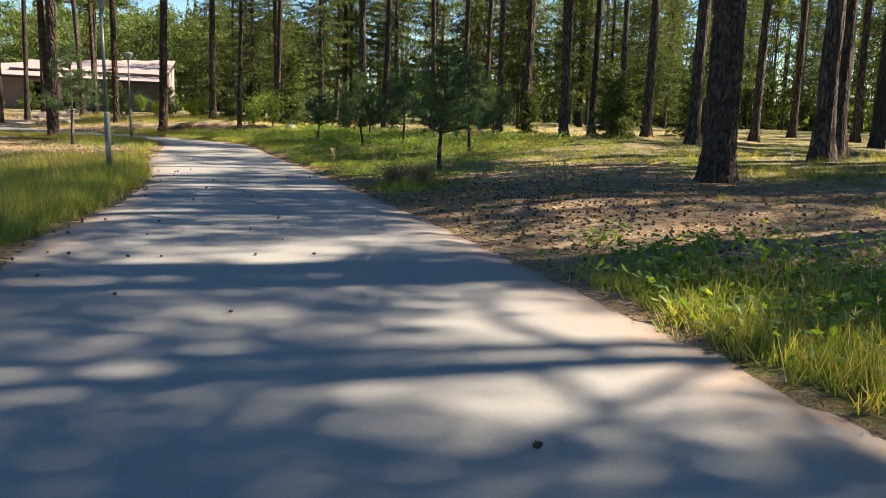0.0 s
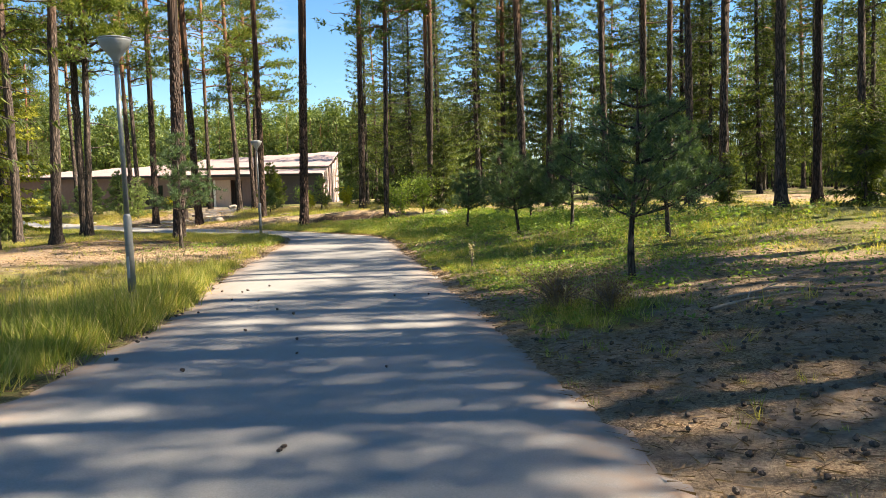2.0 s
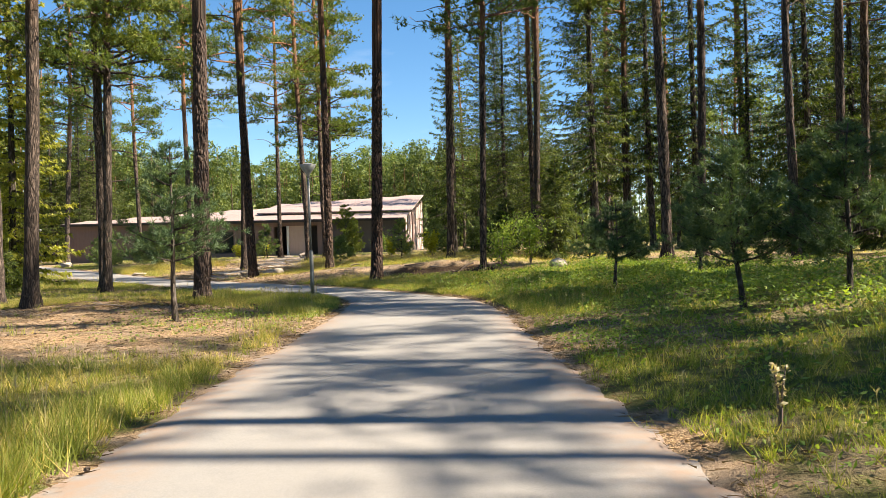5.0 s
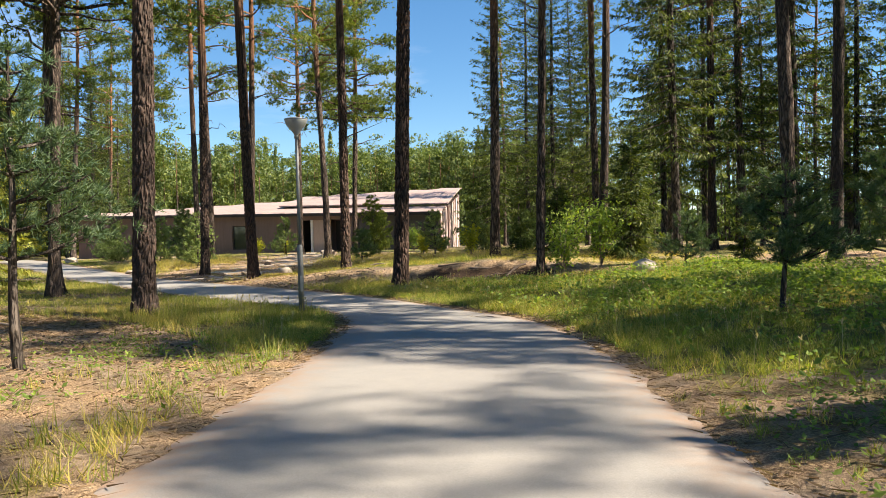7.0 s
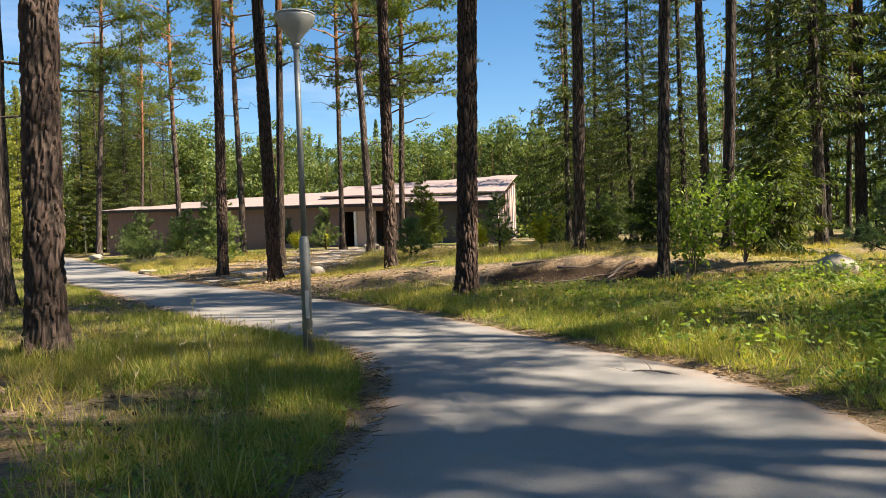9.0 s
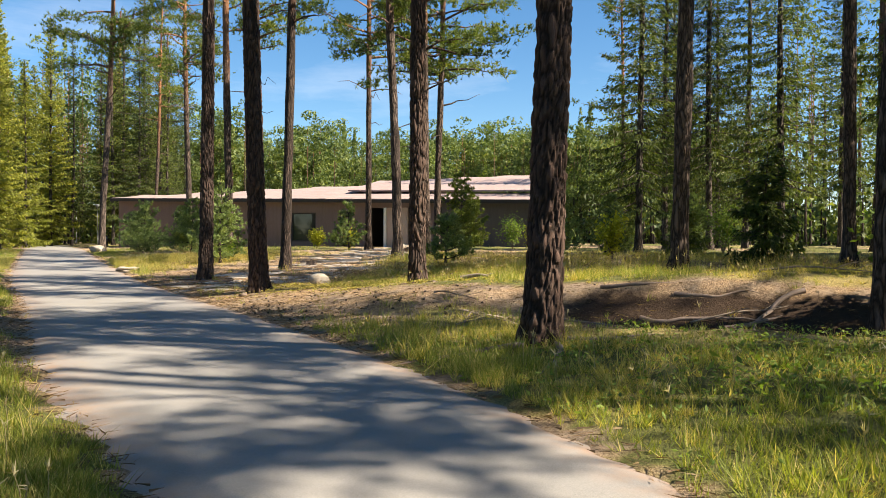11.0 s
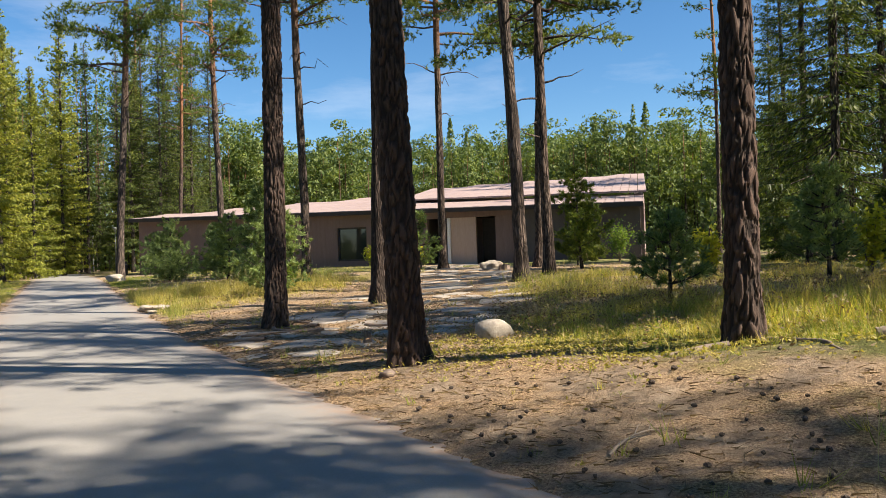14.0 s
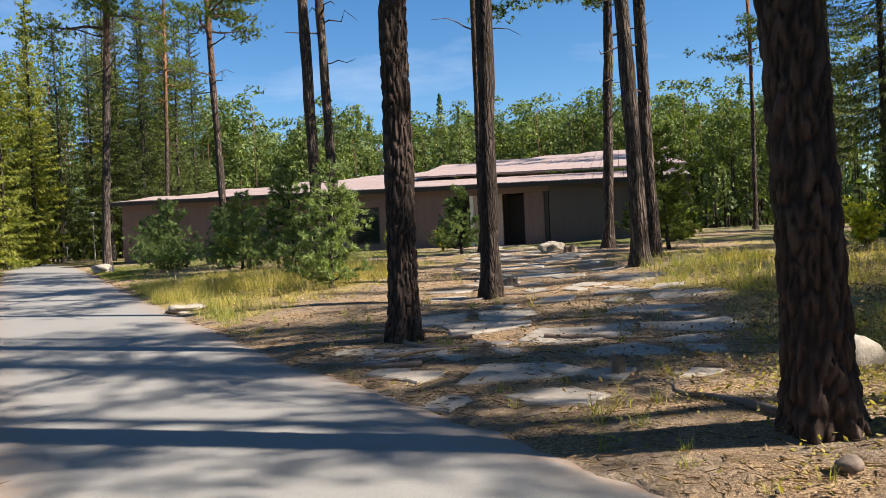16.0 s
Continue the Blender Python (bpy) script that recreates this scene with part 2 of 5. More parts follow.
# forest floor: soil, needle litter, moss and thin grass by cover
M_GROUND, _nt, _n, _l, _b = material("forest_floor")
_v = coords(_n, _l)
_n1 = noise_node(_n, _l, _v, 1.3, 6, 0.65)
_n2 = noise_node(_n, _l, _v, 9, 5, 0.65)
_n3 = noise_node(_n, _l, _v, 60, 4, 0.7)
_n4 = noise_node(_n, _l, _v, 0.25, 3)
_soil = ramp(_n, _l, _n2, [(0.25, (0.11, 0.082, 0.06)), (0.5, (0.29, 0.22, 0.16)), (0.75, (0.48, 0.375, 0.275))])
_litter = ramp(_n, _l, _n3, [(0.33, (0.065, 0.039, 0.025)), (0.5, (0.35, 0.228, 0.135)), (0.66, (0.66, 0.49, 0.30))])
_soil = mix(_n, _l, remap(_n, _l, _n1, 0.4, 0.6), _soil, _litter)
_n5 = noise_node(_n, _l, _v, 3.2, 6, 0.7)
_soil = mix(_n, _l, remap(_n, _l, _n5, 0.52, 0.7, 0, 0.6), _soil, (0.12, 0.095, 0.07))
_moss = ramp(_n, _l, _n2, [(0.25, (0.075, 0.09, 0.03)), (0.5, (0.16, 0.175, 0.05)), (0.8, (0.29, 0.27, 0.09))])
_moss = mix(_n, _l, remap(_n, _l, _n3, 0.42, 0.66), mix(_n, _l, 0.55, _moss, (0.05, 0.045, 0.025)), _moss)
_straw = ramp(_n, _l, _n3, [(0.3, (0.13, 0.10, 0.04)), (0.5, (0.33, 0.265, 0.10)), (0.7, (0.52, 0.42, 0.19))])
_ca = _n.new("ShaderNodeAttribute")
_ca.attribute_name = "cover"
_da = _n.new("ShaderNodeAttribute")
_da.attribute_name = "dry"
_green = mix(_n, _l, remap(_n, _l, math_node(_n, _l, 'ADD', _da.outputs["Fac"], math_node(_n, _l, 'SUBTRACT', _n1, 0.5)), 0.3, 0.7), _moss, _straw)
_cf = remap(_n, _l, math_node(_n, _l, 'ADD', _ca.outputs["Fac"], math_node(_n, _l, 'MULTIPLY', math_node(_n, _l, 'SUBTRACT', _n1, 0.5), 1.3)), 0.35, 0.65)
# dark humus in the hollow, with the shade under the bank painted in too
_ha = _n.new("ShaderNodeAttribute")
_ha.attribute_name = "humus_shade"
_floor = mix(_n, _l, _cf, _soil, _green)
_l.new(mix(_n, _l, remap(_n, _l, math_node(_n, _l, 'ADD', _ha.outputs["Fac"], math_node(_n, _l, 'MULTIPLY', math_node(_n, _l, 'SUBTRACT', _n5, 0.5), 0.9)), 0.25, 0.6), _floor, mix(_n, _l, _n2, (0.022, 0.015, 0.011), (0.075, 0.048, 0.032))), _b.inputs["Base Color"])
_b.inputs["Roughness"].default_value = 0.95
_b.inputs["Specular IOR Level"].default_value = 0.15
bump(_n, _l, math_node(_n, _l, 'ADD', _n2, math_node(_n, _l, 'MULTIPLY', _n3, 0.6)), 0.95, 0.07, _b)


# ---- mesh helpers ----
def mesh_arrays(name, verts, faces, mat, smooth=False):
    """A mesh from arrays of corners and of triangles or quads."""
    verts, faces = np.asarray(verts, dtype=np.float32), np.asarray(faces, dtype=np.int32)
    me = bpy.data.meshes.new(name)
    k = faces.shape[1]
    me.vertices.add(len(verts))
    me.vertices.foreach_set("co", verts.ravel())
    me.loops.add(faces.size)
    me.loops.foreach_set("vertex_index", faces.ravel())
    me.polygons.add(len(faces))
    me.polygons.foreach_set("loop_start", np.arange(0, faces.size, k, dtype=np.int32))
    me.polygons.foreach_set("use_smooth", np.full(len(faces), smooth))
    me.update(calc_edges=True)
    me.materials.append(mat)
    return me


def part_mesh(name, me, parent, label=""):
    ob = new(name, me)
    ob.parent = parent
    return tagged(ob, label)


def part(name, bm, mat, parent, label="", smooth=False):
    me = bpy.data.meshes.new(name)
    bm.to_mesh(me)
    bm.free()
    me.materials.append(mat)
    if smooth:
        for p in me.polygons:
            p.use_smooth = True
    ob = new(name, me)
    if parent:
        ob.parent = parent
    return tagged(ob, label)


def empty(name, m):
    ob = new(name)
    ob.empty_display_size = 0.2
    ob.matrix_basis = m
    return ob


def box_bm(x0, x1, y0, y1, z0, z1, bevel=0.0):
    bm = bmesh.new()
    bmesh.ops.create_cube(bm, size=1.0, matrix=Matrix.Translation(((x0 + x1) / 2, (y0 + y1) / 2, (z0 + z1) / 2)) @ Matrix.Diagonal((x1 - x0, y1 - y0, z1 - z0, 1)))
    if bevel:
        bmesh.ops.bevel(bm, geom=bm.edges[:], offset=bevel, segments=1, affect='EDGES')
    return bm


def hull_box(corners):
    """A closed block from eight corners, the four below first."""
    bm = bmesh.new()
    vs = [bm.verts.new(c) for c in corners]
    for f in ((3, 2, 1, 0), (4, 5, 6, 7), (0, 1, 5, 4), (1, 2, 6, 5), (2, 3, 7, 6), (3, 0, 4, 7)):
        bm.faces.new([vs[i] for i in f])
    bmesh.ops.recalc_face_normals(bm, faces=bm.faces[:])
    return bm


def lathe_bm(profile, seg=20):
    bm = bmesh.new()
    rings = []
    for r, z in profile:
        rings.append([bm.verts.new((r * math.cos(2 * math.pi * i / seg), r * math.sin(2 * math.pi * i / seg), z)) for i in range(seg)])
    for a, b in zip(rings, rings[1:]):
        for i in range(seg):
            bm.faces.new((a[i], a[(i + 1) % seg], b[(i + 1) % seg], b[i]))
    bm.faces.new(rings[0][::-1])
    bm.faces.new(rings[-1])
    return bm


def tubes(paths, seg=5):
    """Corners and quads of tapered tubes; a path is a list of (point, radius)."""
    V, F = [], []
    ang = np.linspace(0, 2 * np.pi, seg, endpoint=False)
    for path in paths:
        base = len(V) and sum(len(v) for v in V)
        pts = np.array([p for p, r in path], dtype=float)
        rad = np.array([r for p, r in path])
        tan = np.gradient(pts, axis=0)
        tan /= np.linalg.norm(tan, axis=1)[:, None] + 1e-9
        ref = np.where(np.abs(tan[:, 2:3]) > 0.8, np.array([[1.0, 0, 0]]), np.array([[0, 0, 1.0]]))
        a = np.cross(tan, ref)
        a /= np.linalg.norm(a, axis=1)[:, None] + 1e-9
        b = np.cross(tan, a)
        ring = pts[:, None, :] + rad[:, None, None] * (np.cos(ang)[None, :, None] * a[:, None, :] + np.sin(ang)[None, :, None] * b[:, None, :])
        V.append(ring.reshape(-1, 3))
        for i in range(len(pts) - 1):
            for j in range(seg):
                k = (j + 1) % seg
                F.append((base + i * seg + j, base + i * seg + k, base + (i + 1) * seg + k, base + (i + 1) * seg + j))
    return np.concatenate(V), np.array(F)


def blades(origin, direction, length, width, rng, curl=0.0):
    """One slim triangle from each origin along each direction, turned at random about it."""
    n = len(origin)
    d = direction / (np.linalg.norm(direction, axis=1)[:, None] + 1e-9)
    r = rng.normal(size=(n, 3))
    s = np.cross(d, r)
    s /= np.linalg.norm(s, axis=1)[:, None] + 1e-9
    w, L = np.asarray(width).reshape(-1, 1), np.asarray(length).reshape(-1, 1)
    v = np.stack([origin - s * w / 2, origin + s * w / 2, origin + d * L], axis=1).reshape(-1, 3)
    return v, np.arange(3 * n).reshape(-1, 3)


def scales(origin, normal, size, rng):
    """One small triangle at each origin, lying square to its normal."""
    n = len(origin)
    d = normal / (np.linalg.norm(normal, axis=1)[:, None] + 1e-9)
    a = np.cross(d, rng.normal(size=(n, 3)))
    a /= np.linalg.norm(a, axis=1)[:, None] + 1e-9
    b = np.cross(d, a)
    r = np.asarray(size).reshape(-1, 1)
    v = np.stack([origin + a * r * 1.3, origin - a * r * 0.6 + b * r * 0.6, origin - a * r * 0.6 - b * r * 0.6], axis=1).reshape(-1, 3)
    return v, np.arange(3 * n).reshape(-1, 3)


# ---- the lie of the land ----
# cross-sections of the path from behind the start to the far bend: right edge, left edge
SECTIONS = [((9.0, -14.0), (2.6, -15.0)), ((4.9, -6.0), (-0.9, -7.0)), ((3.0, 0.0), (-2.3, 0.0)), ((1.75, 3.5), (-3.0, 3.5)), ((0.83, 6.4), (-3.65, 6.6)),
            ((-0.55, 10.4), (-4.45, 10.8)), ((-1.4, 12.8), (-5.2, 13.5)), ((-3.06, 17.4), (-6.8, 17.8)), ((-4.7, 21.7), (-8.3, 22.6)),
            ((-6.1, 25.6), (-9.5, 26.2)), ((-7.6, 28.6), (-10.5, 28.3)), ((-9.8, 30.75), (-11.6, 29.6)), ((-12.0, 32.8), (-13.0, 30.5)),
            ((-15.4, 35.3), (-16.2, 32.3)), ((-19.2, 37.8), (-20.2, 35.0)), ((-23.0, 40.3), (-24.0, 37.5)), ((-27.0, 43.0), (-28.3, 40.2)),
            ((-36.5, 49.8), (-38.0, 47.0)), ((-46.0, 56.8), (-47.8, 54.0)), ((-58.0, 65.5), (-60.0, 62.5)), ((-80.0, 80.0), (-82.0, 77.0))]


def smooth_line(pts, per=5):
    p = np.array([pts[0], *pts, pts[-1]], dtype=float)
    out = []
    for i in range(1, len(p) - 2):
        for t in np.linspace(0, 1, per, endpoint=False):
            a, b, c, d = p[i - 1], p[i], p[i + 1], p[i + 2]
            out.append(0.5 * (2 * b + (c - a) * t + (2 * a - 5 * b + 4 * c - d) * t * t + (3 * b - a - 3 * c + d) * t ** 3))
    out.append(p[-2])
    return np.array(out)


EDGE_R = smooth_line([s[0] for s in SECTIONS])
EDGE_L = smooth_line([s[1] for s in SECTIONS])
MIDLINE = (EDGE_R + EDGE_L) / 2
HALF = np.linalg.norm(EDGE_R - EDGE_L, axis=1) / 2


def line_distance(P, line):
    """Distance of points to a line of many short pieces, and the side: +1 to the right of its run."""
    if len(P) < 64:
        A, AB = line[:-1], line[1:] - line[:-1]
        W = P[:, None, :] - A[None]
        t = np.clip((W * AB).sum(-1) / (AB * AB).sum(-1), 0, 1)
        Q = W - t[..., None] * AB
        dist = np.hypot(Q[..., 0], Q[..., 1])
        k = dist.argmin(axis=1)
        r = np.arange(len(P))
        return dist[r, k], np.sign(AB[k, 1] * Q[r, k, 0] - AB[k, 0] * Q[r, k, 1])
    best, side = np.full(len(P), 1e9), np.ones(len(P))
    for a, b in zip(line, line[1:]):
        ab = b - a
        t = np.clip(((P - a) @ ab) / (ab @ ab), 0, 1)
        q = P - (a + t[:, None] * ab)
        d = np.hypot(q[:, 0], q[:, 1])
        near = d < best
        best[near] = d[near]
        side[near] = np.sign(ab[1] * q[near, 0] - ab[0] * q[near, 1])
    return best, side


def beside(P):
    """Metres outside the path (negative on it) and +1 on the building's side of it."""
    P = np.asarray(P, dtype=float)
    dr, sr = line_distance(P, EDGE_R)
    dl, sl = line_distance(P, EDGE_L)
    on = (sr < 0) & (sl > 0)
    return np.where(on, -np.minimum(dr, dl), np.minimum(dr, dl)), np.where(sr > 0, 1.0, -1.0)


def bell(P, x, y, rx, ry):
    return np.exp(-((P[:, 0] - x) / rx) ** 2 - ((P[:, 1] - y) / ry) ** 2)


def waves(P, scale, seed):
    rng = np.random.default_rng(seed)
    out = np.zeros(len(P))
    for k in range(7):
        a, ph, f = rng.uniform(0, 2 * np.pi), rng.uniform(0, 6.3), scale * rng.uniform(0.6, 2.2)
        out += np.sin((P[:, 0] * np.cos(a) + P[:, 1] * np.sin(a)) * f + ph)
    return out / 4.0


def path_rise(P):
    return 0.35 * np.clip((-P[:, 0] - 25) / 25, 0, 1.6)


def land(P):
    """Height of the ground at points on the plan."""
    P = np.asarray(P, dtype=float)
    d, side = beside(P)
    dd = np.maximum(d, 0)
    h = np.where(side > 0, 0.72 * (1 - np.exp(-dd / 8.0)), 0.03 * (1 - np.exp(-dd / 7.0)))
    h += path_rise(P) * np.exp(-dd / 14)
    soft = 1 - np.exp(-dd / 1.5)
    h += soft * (0.06 * waves(P, 0.5, 3) + 0.03 * waves(P, 1.7, 4) + 0.018 * waves(P, 5.0, 6))
    h += soft * (0.22 * bell(P, -15.6, 38.6, 2.6, 1.6) + 0.12 * bell(P, -19.4, 39.5, 1.2, 1.0) - 0.42 * bell(P, -10.9, 37.1, 2.6, 0.75) + 0.30 * bell(P, -10.9, 39.3, 2.9, 1.3) / (1 + np.exp(-(P[:, 1] - 38.15 - 0.12 * np.sin(P[:, 0] * 2.6)) / 0.09)) + 0.25 * bell(P, 3.5, 20.0, 4.5, 5.0))
    return np.where(d < 0, path_rise(P) - 0.03 - 0.02 * np.clip(-d, 0, 0.5), np.maximum(h, path_rise(P) - 0.03))


def cover(P):
    """How grassy (0 bare soil to 1) and how dry (0 green to 1 straw) the ground is."""
    d, side = beside(P)
    c = 0.62 + 0.28 * waves(P, 0.35, 11) + 0.18 * waves(P, 1.2, 12)
    c -= 0.75 * bell(P, 2.2, 9.8, 3.4, 3.2) * (side > 0)
    c -= 0.5 * bell(P, 0.8, 14.0, 2.0, 1.6) * (side > 0)
    c -= 0.5 * bell(P, -16.2, 37.4, 3.0, 2.0) * (side > 0) + 0.9 * bell(P, -19.5, 38.8, 2.0, 1.5) * (side > 0)
    c -= 1.2 * bell(P, -22.8, 41.5, 2.4, 1.7) * (side > 0) + 1.0 * bell(P, -24.0, 45.5, 2.2, 4.0) + 1.0 * bell(P, -26.5, 53.0, 2.0, 6.0)
    c -= 1.2 * bell(P, -11.2, 37.9, 2.8, 0.8) * (side > 0) - 1.1 * bell(P, -10.8, 39.4, 3.8, 1.0)
    c -= 0.8 * bell(P, -12.0, 23.0, 2.6, 3.0) * (side < 0) + 0.35 * bell(P, -14.0, 25.5, 2.4, 2.4) * (side < 0)
    c += 0.5 * bell(P, -5.8, 12.0, 2.2, 7.0) * (side < 0)
    c += 0.6 * bell(P, -0.35, 12.9, 0.8, 0.6) + 0.5 * bell(P, 3.4, 3.0, 1.2, 1.6)
    c += 0.5 * bell(P, -30.5, 48.5, 3.0, 3.0) + 0.4 * bell(P, -9.5, 32.8, 3.0, 1.6)
    c = np.where(d < 0.12, c - 0.5, c)
    y = 0.25 + 0.25 * waves(P, 0.25, 13)
    y += 0.55 * bell(P, -31, 49, 7, 6) + 0.6 * bell(P, -13, 45, 7, 5) + 0.5 * bell(P, 8, 32, 9, 6) + 0.35 * bell(P, -7.5, 16, 3, 6) * (side < 0) + 0.5 * bell(P, -18, 44, 4, 4)
    y += 0.22 * waves(P, 1.6, 14)
    y -= 0.5 * bell(P, -3.0, 23.0, 3.0, 5.0) + 0.3 * bell(P, -8, 32, 3, 2)
    return np.clip(c, 0, 1), np.clip(y, 0, 1)


def z_at(x, y):
    return float(land([(x, y)])[0])


def axis(lo, hi, step, far):
    mid = np.arange(lo, hi, step)
    out = step * 1.35 ** np.arange(1, 60)
    out = np.cumsum(out)
    out = out[out < far]
    return np.concatenate([lo - out[::-1], mid, mid[-1] + out])


gx, gy = axis(-46, 14, 0.25, 2500), axis(-4, 60, 0.25, 2500)
GX, GY = np.meshgrid(gx, gy)
GP = np.stack([GX.ravel(), GY.ravel()], axis=1)
GZ = land(GP)
nx, ny = len(gx), len(gy)
idx = np.arange(nx * ny).reshape(ny, nx)
quads = np.stack([idx[:-1, :-1], idx[:-1, 1:], idx[1:, 1:], idx[1:, :-1]], axis=-1).reshape(-1, 4)
ground_mesh = mesh_arrays("ground", np.column_stack([GP, GZ]), quads, M_GROUND, True)
cov, dry = cover(GP)
# mask of the hollow: exposed humus and painted shade of the overhang together
humus_shade = np.clip(1.5 * bell(GP, -10.9, 37.75, 2.5, 0.62) + 0.5 * waves(GP, 2.4, 51) * bell(GP, -10.9, 37.75, 3.0, 1.0) - 0.2, 0, 1)
for key, val in (("cover", cov), ("dry", dry), ("humus_shade", humus_shade)):
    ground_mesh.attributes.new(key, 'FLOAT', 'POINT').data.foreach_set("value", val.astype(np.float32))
tagged(new("ground", ground_mesh), "forest floor of brown needle litter, moss and thin grass", "ground", kind="structure")

# the path: a sheet of asphalt with ragged edges
ACROSS = 13
PV, PE = [], []
for k in range(len(MIDLINE)):
    for j in range(ACROSS):
        s = j / (ACROSS - 1)
        p = EDGE_L[k] * (1 - s) + EDGE_R[k] * s
        PV.append(p)
        PE.append(abs(2 * s - 1) ** 3)
PV = np.array(PV)
# finer along the run
fine = []
per = 6
grid = PV.reshape(len(MIDLINE), ACROSS, 2)
for k in range(len(MIDLINE) - 1):
    for t in range(per):
        fine.append(grid[k] * (1 - t / per) + grid[k + 1] * (t / per))
fine.append(grid[-1])
grid = np.array(fine)
rag = 0.10 * waves(grid[:, 0], 2.3, 21) + 0.05 * waves(grid[:, 0], 7.0, 22)
rag2 = 0.10 * waves(grid[:, -1], 2.3, 23) + 0.05 * waves(grid[:, -1], 7.0, 24)
cross = grid[:, -1] - grid[:, 0]
cross /= np.linalg.norm(cross, axis=1)[:, None]
grid[:, 0] -= cross * rag[:, None]
grid[:, -1] += cross * rag2[:, None]
flat = grid.reshape(-1, 2)
pz = path_rise(flat) + 0.004 + np.tile(np.array([-0.045] + [0.0] * (ACROSS - 2) + [-0.045]), len(grid)) * 0.6
pi = np.arange(len(flat)).reshape(len(grid), ACROSS)
pq = np.stack([pi[:-1, :-1], pi[:-1, 1:], pi[1:, 1:], pi[1:, :-1]], axis=-1).reshape(-1, 4)
path_mesh = mesh_arrays("path", np.column_stack([flat, pz]), pq, M_PATH, True)
path_mesh.attributes.new("edge", 'FLOAT', 'POINT').data.foreach_set("value", np.tile(np.array([abs(2 * j / (ACROSS - 1) - 1) ** 3 for j in range(ACROSS)], dtype=np.float32), len(grid)))
tagged(new("path", path_mesh), "grey asphalt footpath with dusty crumbling edges", "footpath", kind="structure")


# ---- the building ----
B0 = Vector((-53.4, 64.6, 0.0))
BU = Vector((28.7, 4.15, 0.0)).normalized()
BV = Vector((-BU.y, BU.x, 0.0))
BLEN = 29.0
BM = Matrix(((BU.x, BV.x, 0, B0.x), (BU.y, BV.y, 0, B0.y), (0, 0, 1, 0), (0, 0, 0, 1)))


def eave(u):
    return 3.78 - 0.5 * u / BLEN


def build_pavilion():
    house = empty("pavilion", BM)
    tagged(house, "long low brown wooden pavilion with a pale sloping roof", "building")
    f0 = 0.55

    def wall_piece(u0, u1, z0, z1, v=0.0, thick=0.3, name="wall", mat=M_WALL):
        bm = hull_box([(u0, v, z0), (u1, v, z0), (u1, v + thick, z0), (u0, v + thick, z0),
                       (u0, v, z1 if z1 else eave(u0) - 0.12), (u1, v, z1 if z1 else eave(u1) - 0.12),
                       (u1, v + thick, z1 if z1 else eave(u1) - 0.12), (u0, v + thick, z1 if z1 else eave(u0) - 0.12)])
        return part(name, bm, mat, house)
    # front wall in pieces round its openings
    wall_piece(0.3, 7.55, f0, 0)
    wall_piece(7.55, 9.1, f0, 1.45)
    wall_piece(7.55, 9.1, 2.65, 0)
    wall_piece(9.1, 13.3, f0, 0)
    wall_piece(13.3, 15.0, f0, 0.95)
    wall_piece(13.3, 15.0, 2.7, 0)
    wall_piece(15.0, 18.4, f0, 0)
    wall_piece(18.4, 23.1, 2.95, 0)
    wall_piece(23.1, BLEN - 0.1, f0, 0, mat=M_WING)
    # entrance recess; its sides, soffit and door are darker than the front wall
    wall_piece(18.1, 23.4, f0, 3.2, 2.6, 0.3)
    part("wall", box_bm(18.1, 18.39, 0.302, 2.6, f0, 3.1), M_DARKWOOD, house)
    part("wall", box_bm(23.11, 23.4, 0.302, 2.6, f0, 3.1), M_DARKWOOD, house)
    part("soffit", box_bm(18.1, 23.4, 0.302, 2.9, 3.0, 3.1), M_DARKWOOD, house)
    part("entrance_floor", box_bm(18.0, 23.5, -1.4, 2.6, 0.3, 0.62), M_SLAB, house, "grey stone entrance step")
    part("jamb", box_bm(19.45, 19.62, 0.02, 0.2, 0.62, 2.95), M_WHITE, house, "white-painted door jamb")
    part("panel", box_bm(19.622, 20.95, 0.1, 0.22, 0.62, 2.95), M_PANEL, house, "pale wooden entrance panel")
    part("panel", box_bm(21.95, 22.85, 0.1, 0.22, 0.62, 2.95), M_WALL, house)
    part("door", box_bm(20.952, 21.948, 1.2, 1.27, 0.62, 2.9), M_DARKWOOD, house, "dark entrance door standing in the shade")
    part("post", box_bm(22.9, 23.06, 0.0, 0.2, 0.62, 2.95), M_DARKWOOD, house)
    for u0, u1, z0, z1 in ((7.55, 9.1, 1.45, 2.65), (13.3, 15.0, 0.95, 2.7)):
        w = part("window", box_bm(u0 + 0.08, u1 - 0.08, 0.14, 0.16, z0 + 0.08, z1 - 0.08), M_GLASS, house, "dark window reflecting the trees")
        for a in ((u0, u0 + 0.08, z0, z1), (u1 - 0.08, u1, z0, z1), (u0 + 0.08, u1 - 0.08, z0, z0 + 0.08), (u0 + 0.08, u1 - 0.08, z1 - 0.08, z1)):
            part("frame", box_bm(a[0], a[1], 0.08, 0.2, a[2], a[3]), M_DARKWOOD, w)
    # back and end walls
    part("wall", hull_box([(0.3, 0.3, f0), (0.6, 0.3, f0), (3.3, 14.0, f0), (3.0, 14.0, f0), (0.3, 0.3, 3.5), (0.6, 0.3, 3.5), (3.3, 14.0, 3.3), (3.0, 14.0, 3.3)]), M_WALL, house)
    part("wall", box_bm(3.0, BLEN - 1.6, 14.0, 14.3, f0, 3.4), M_WALL, house)
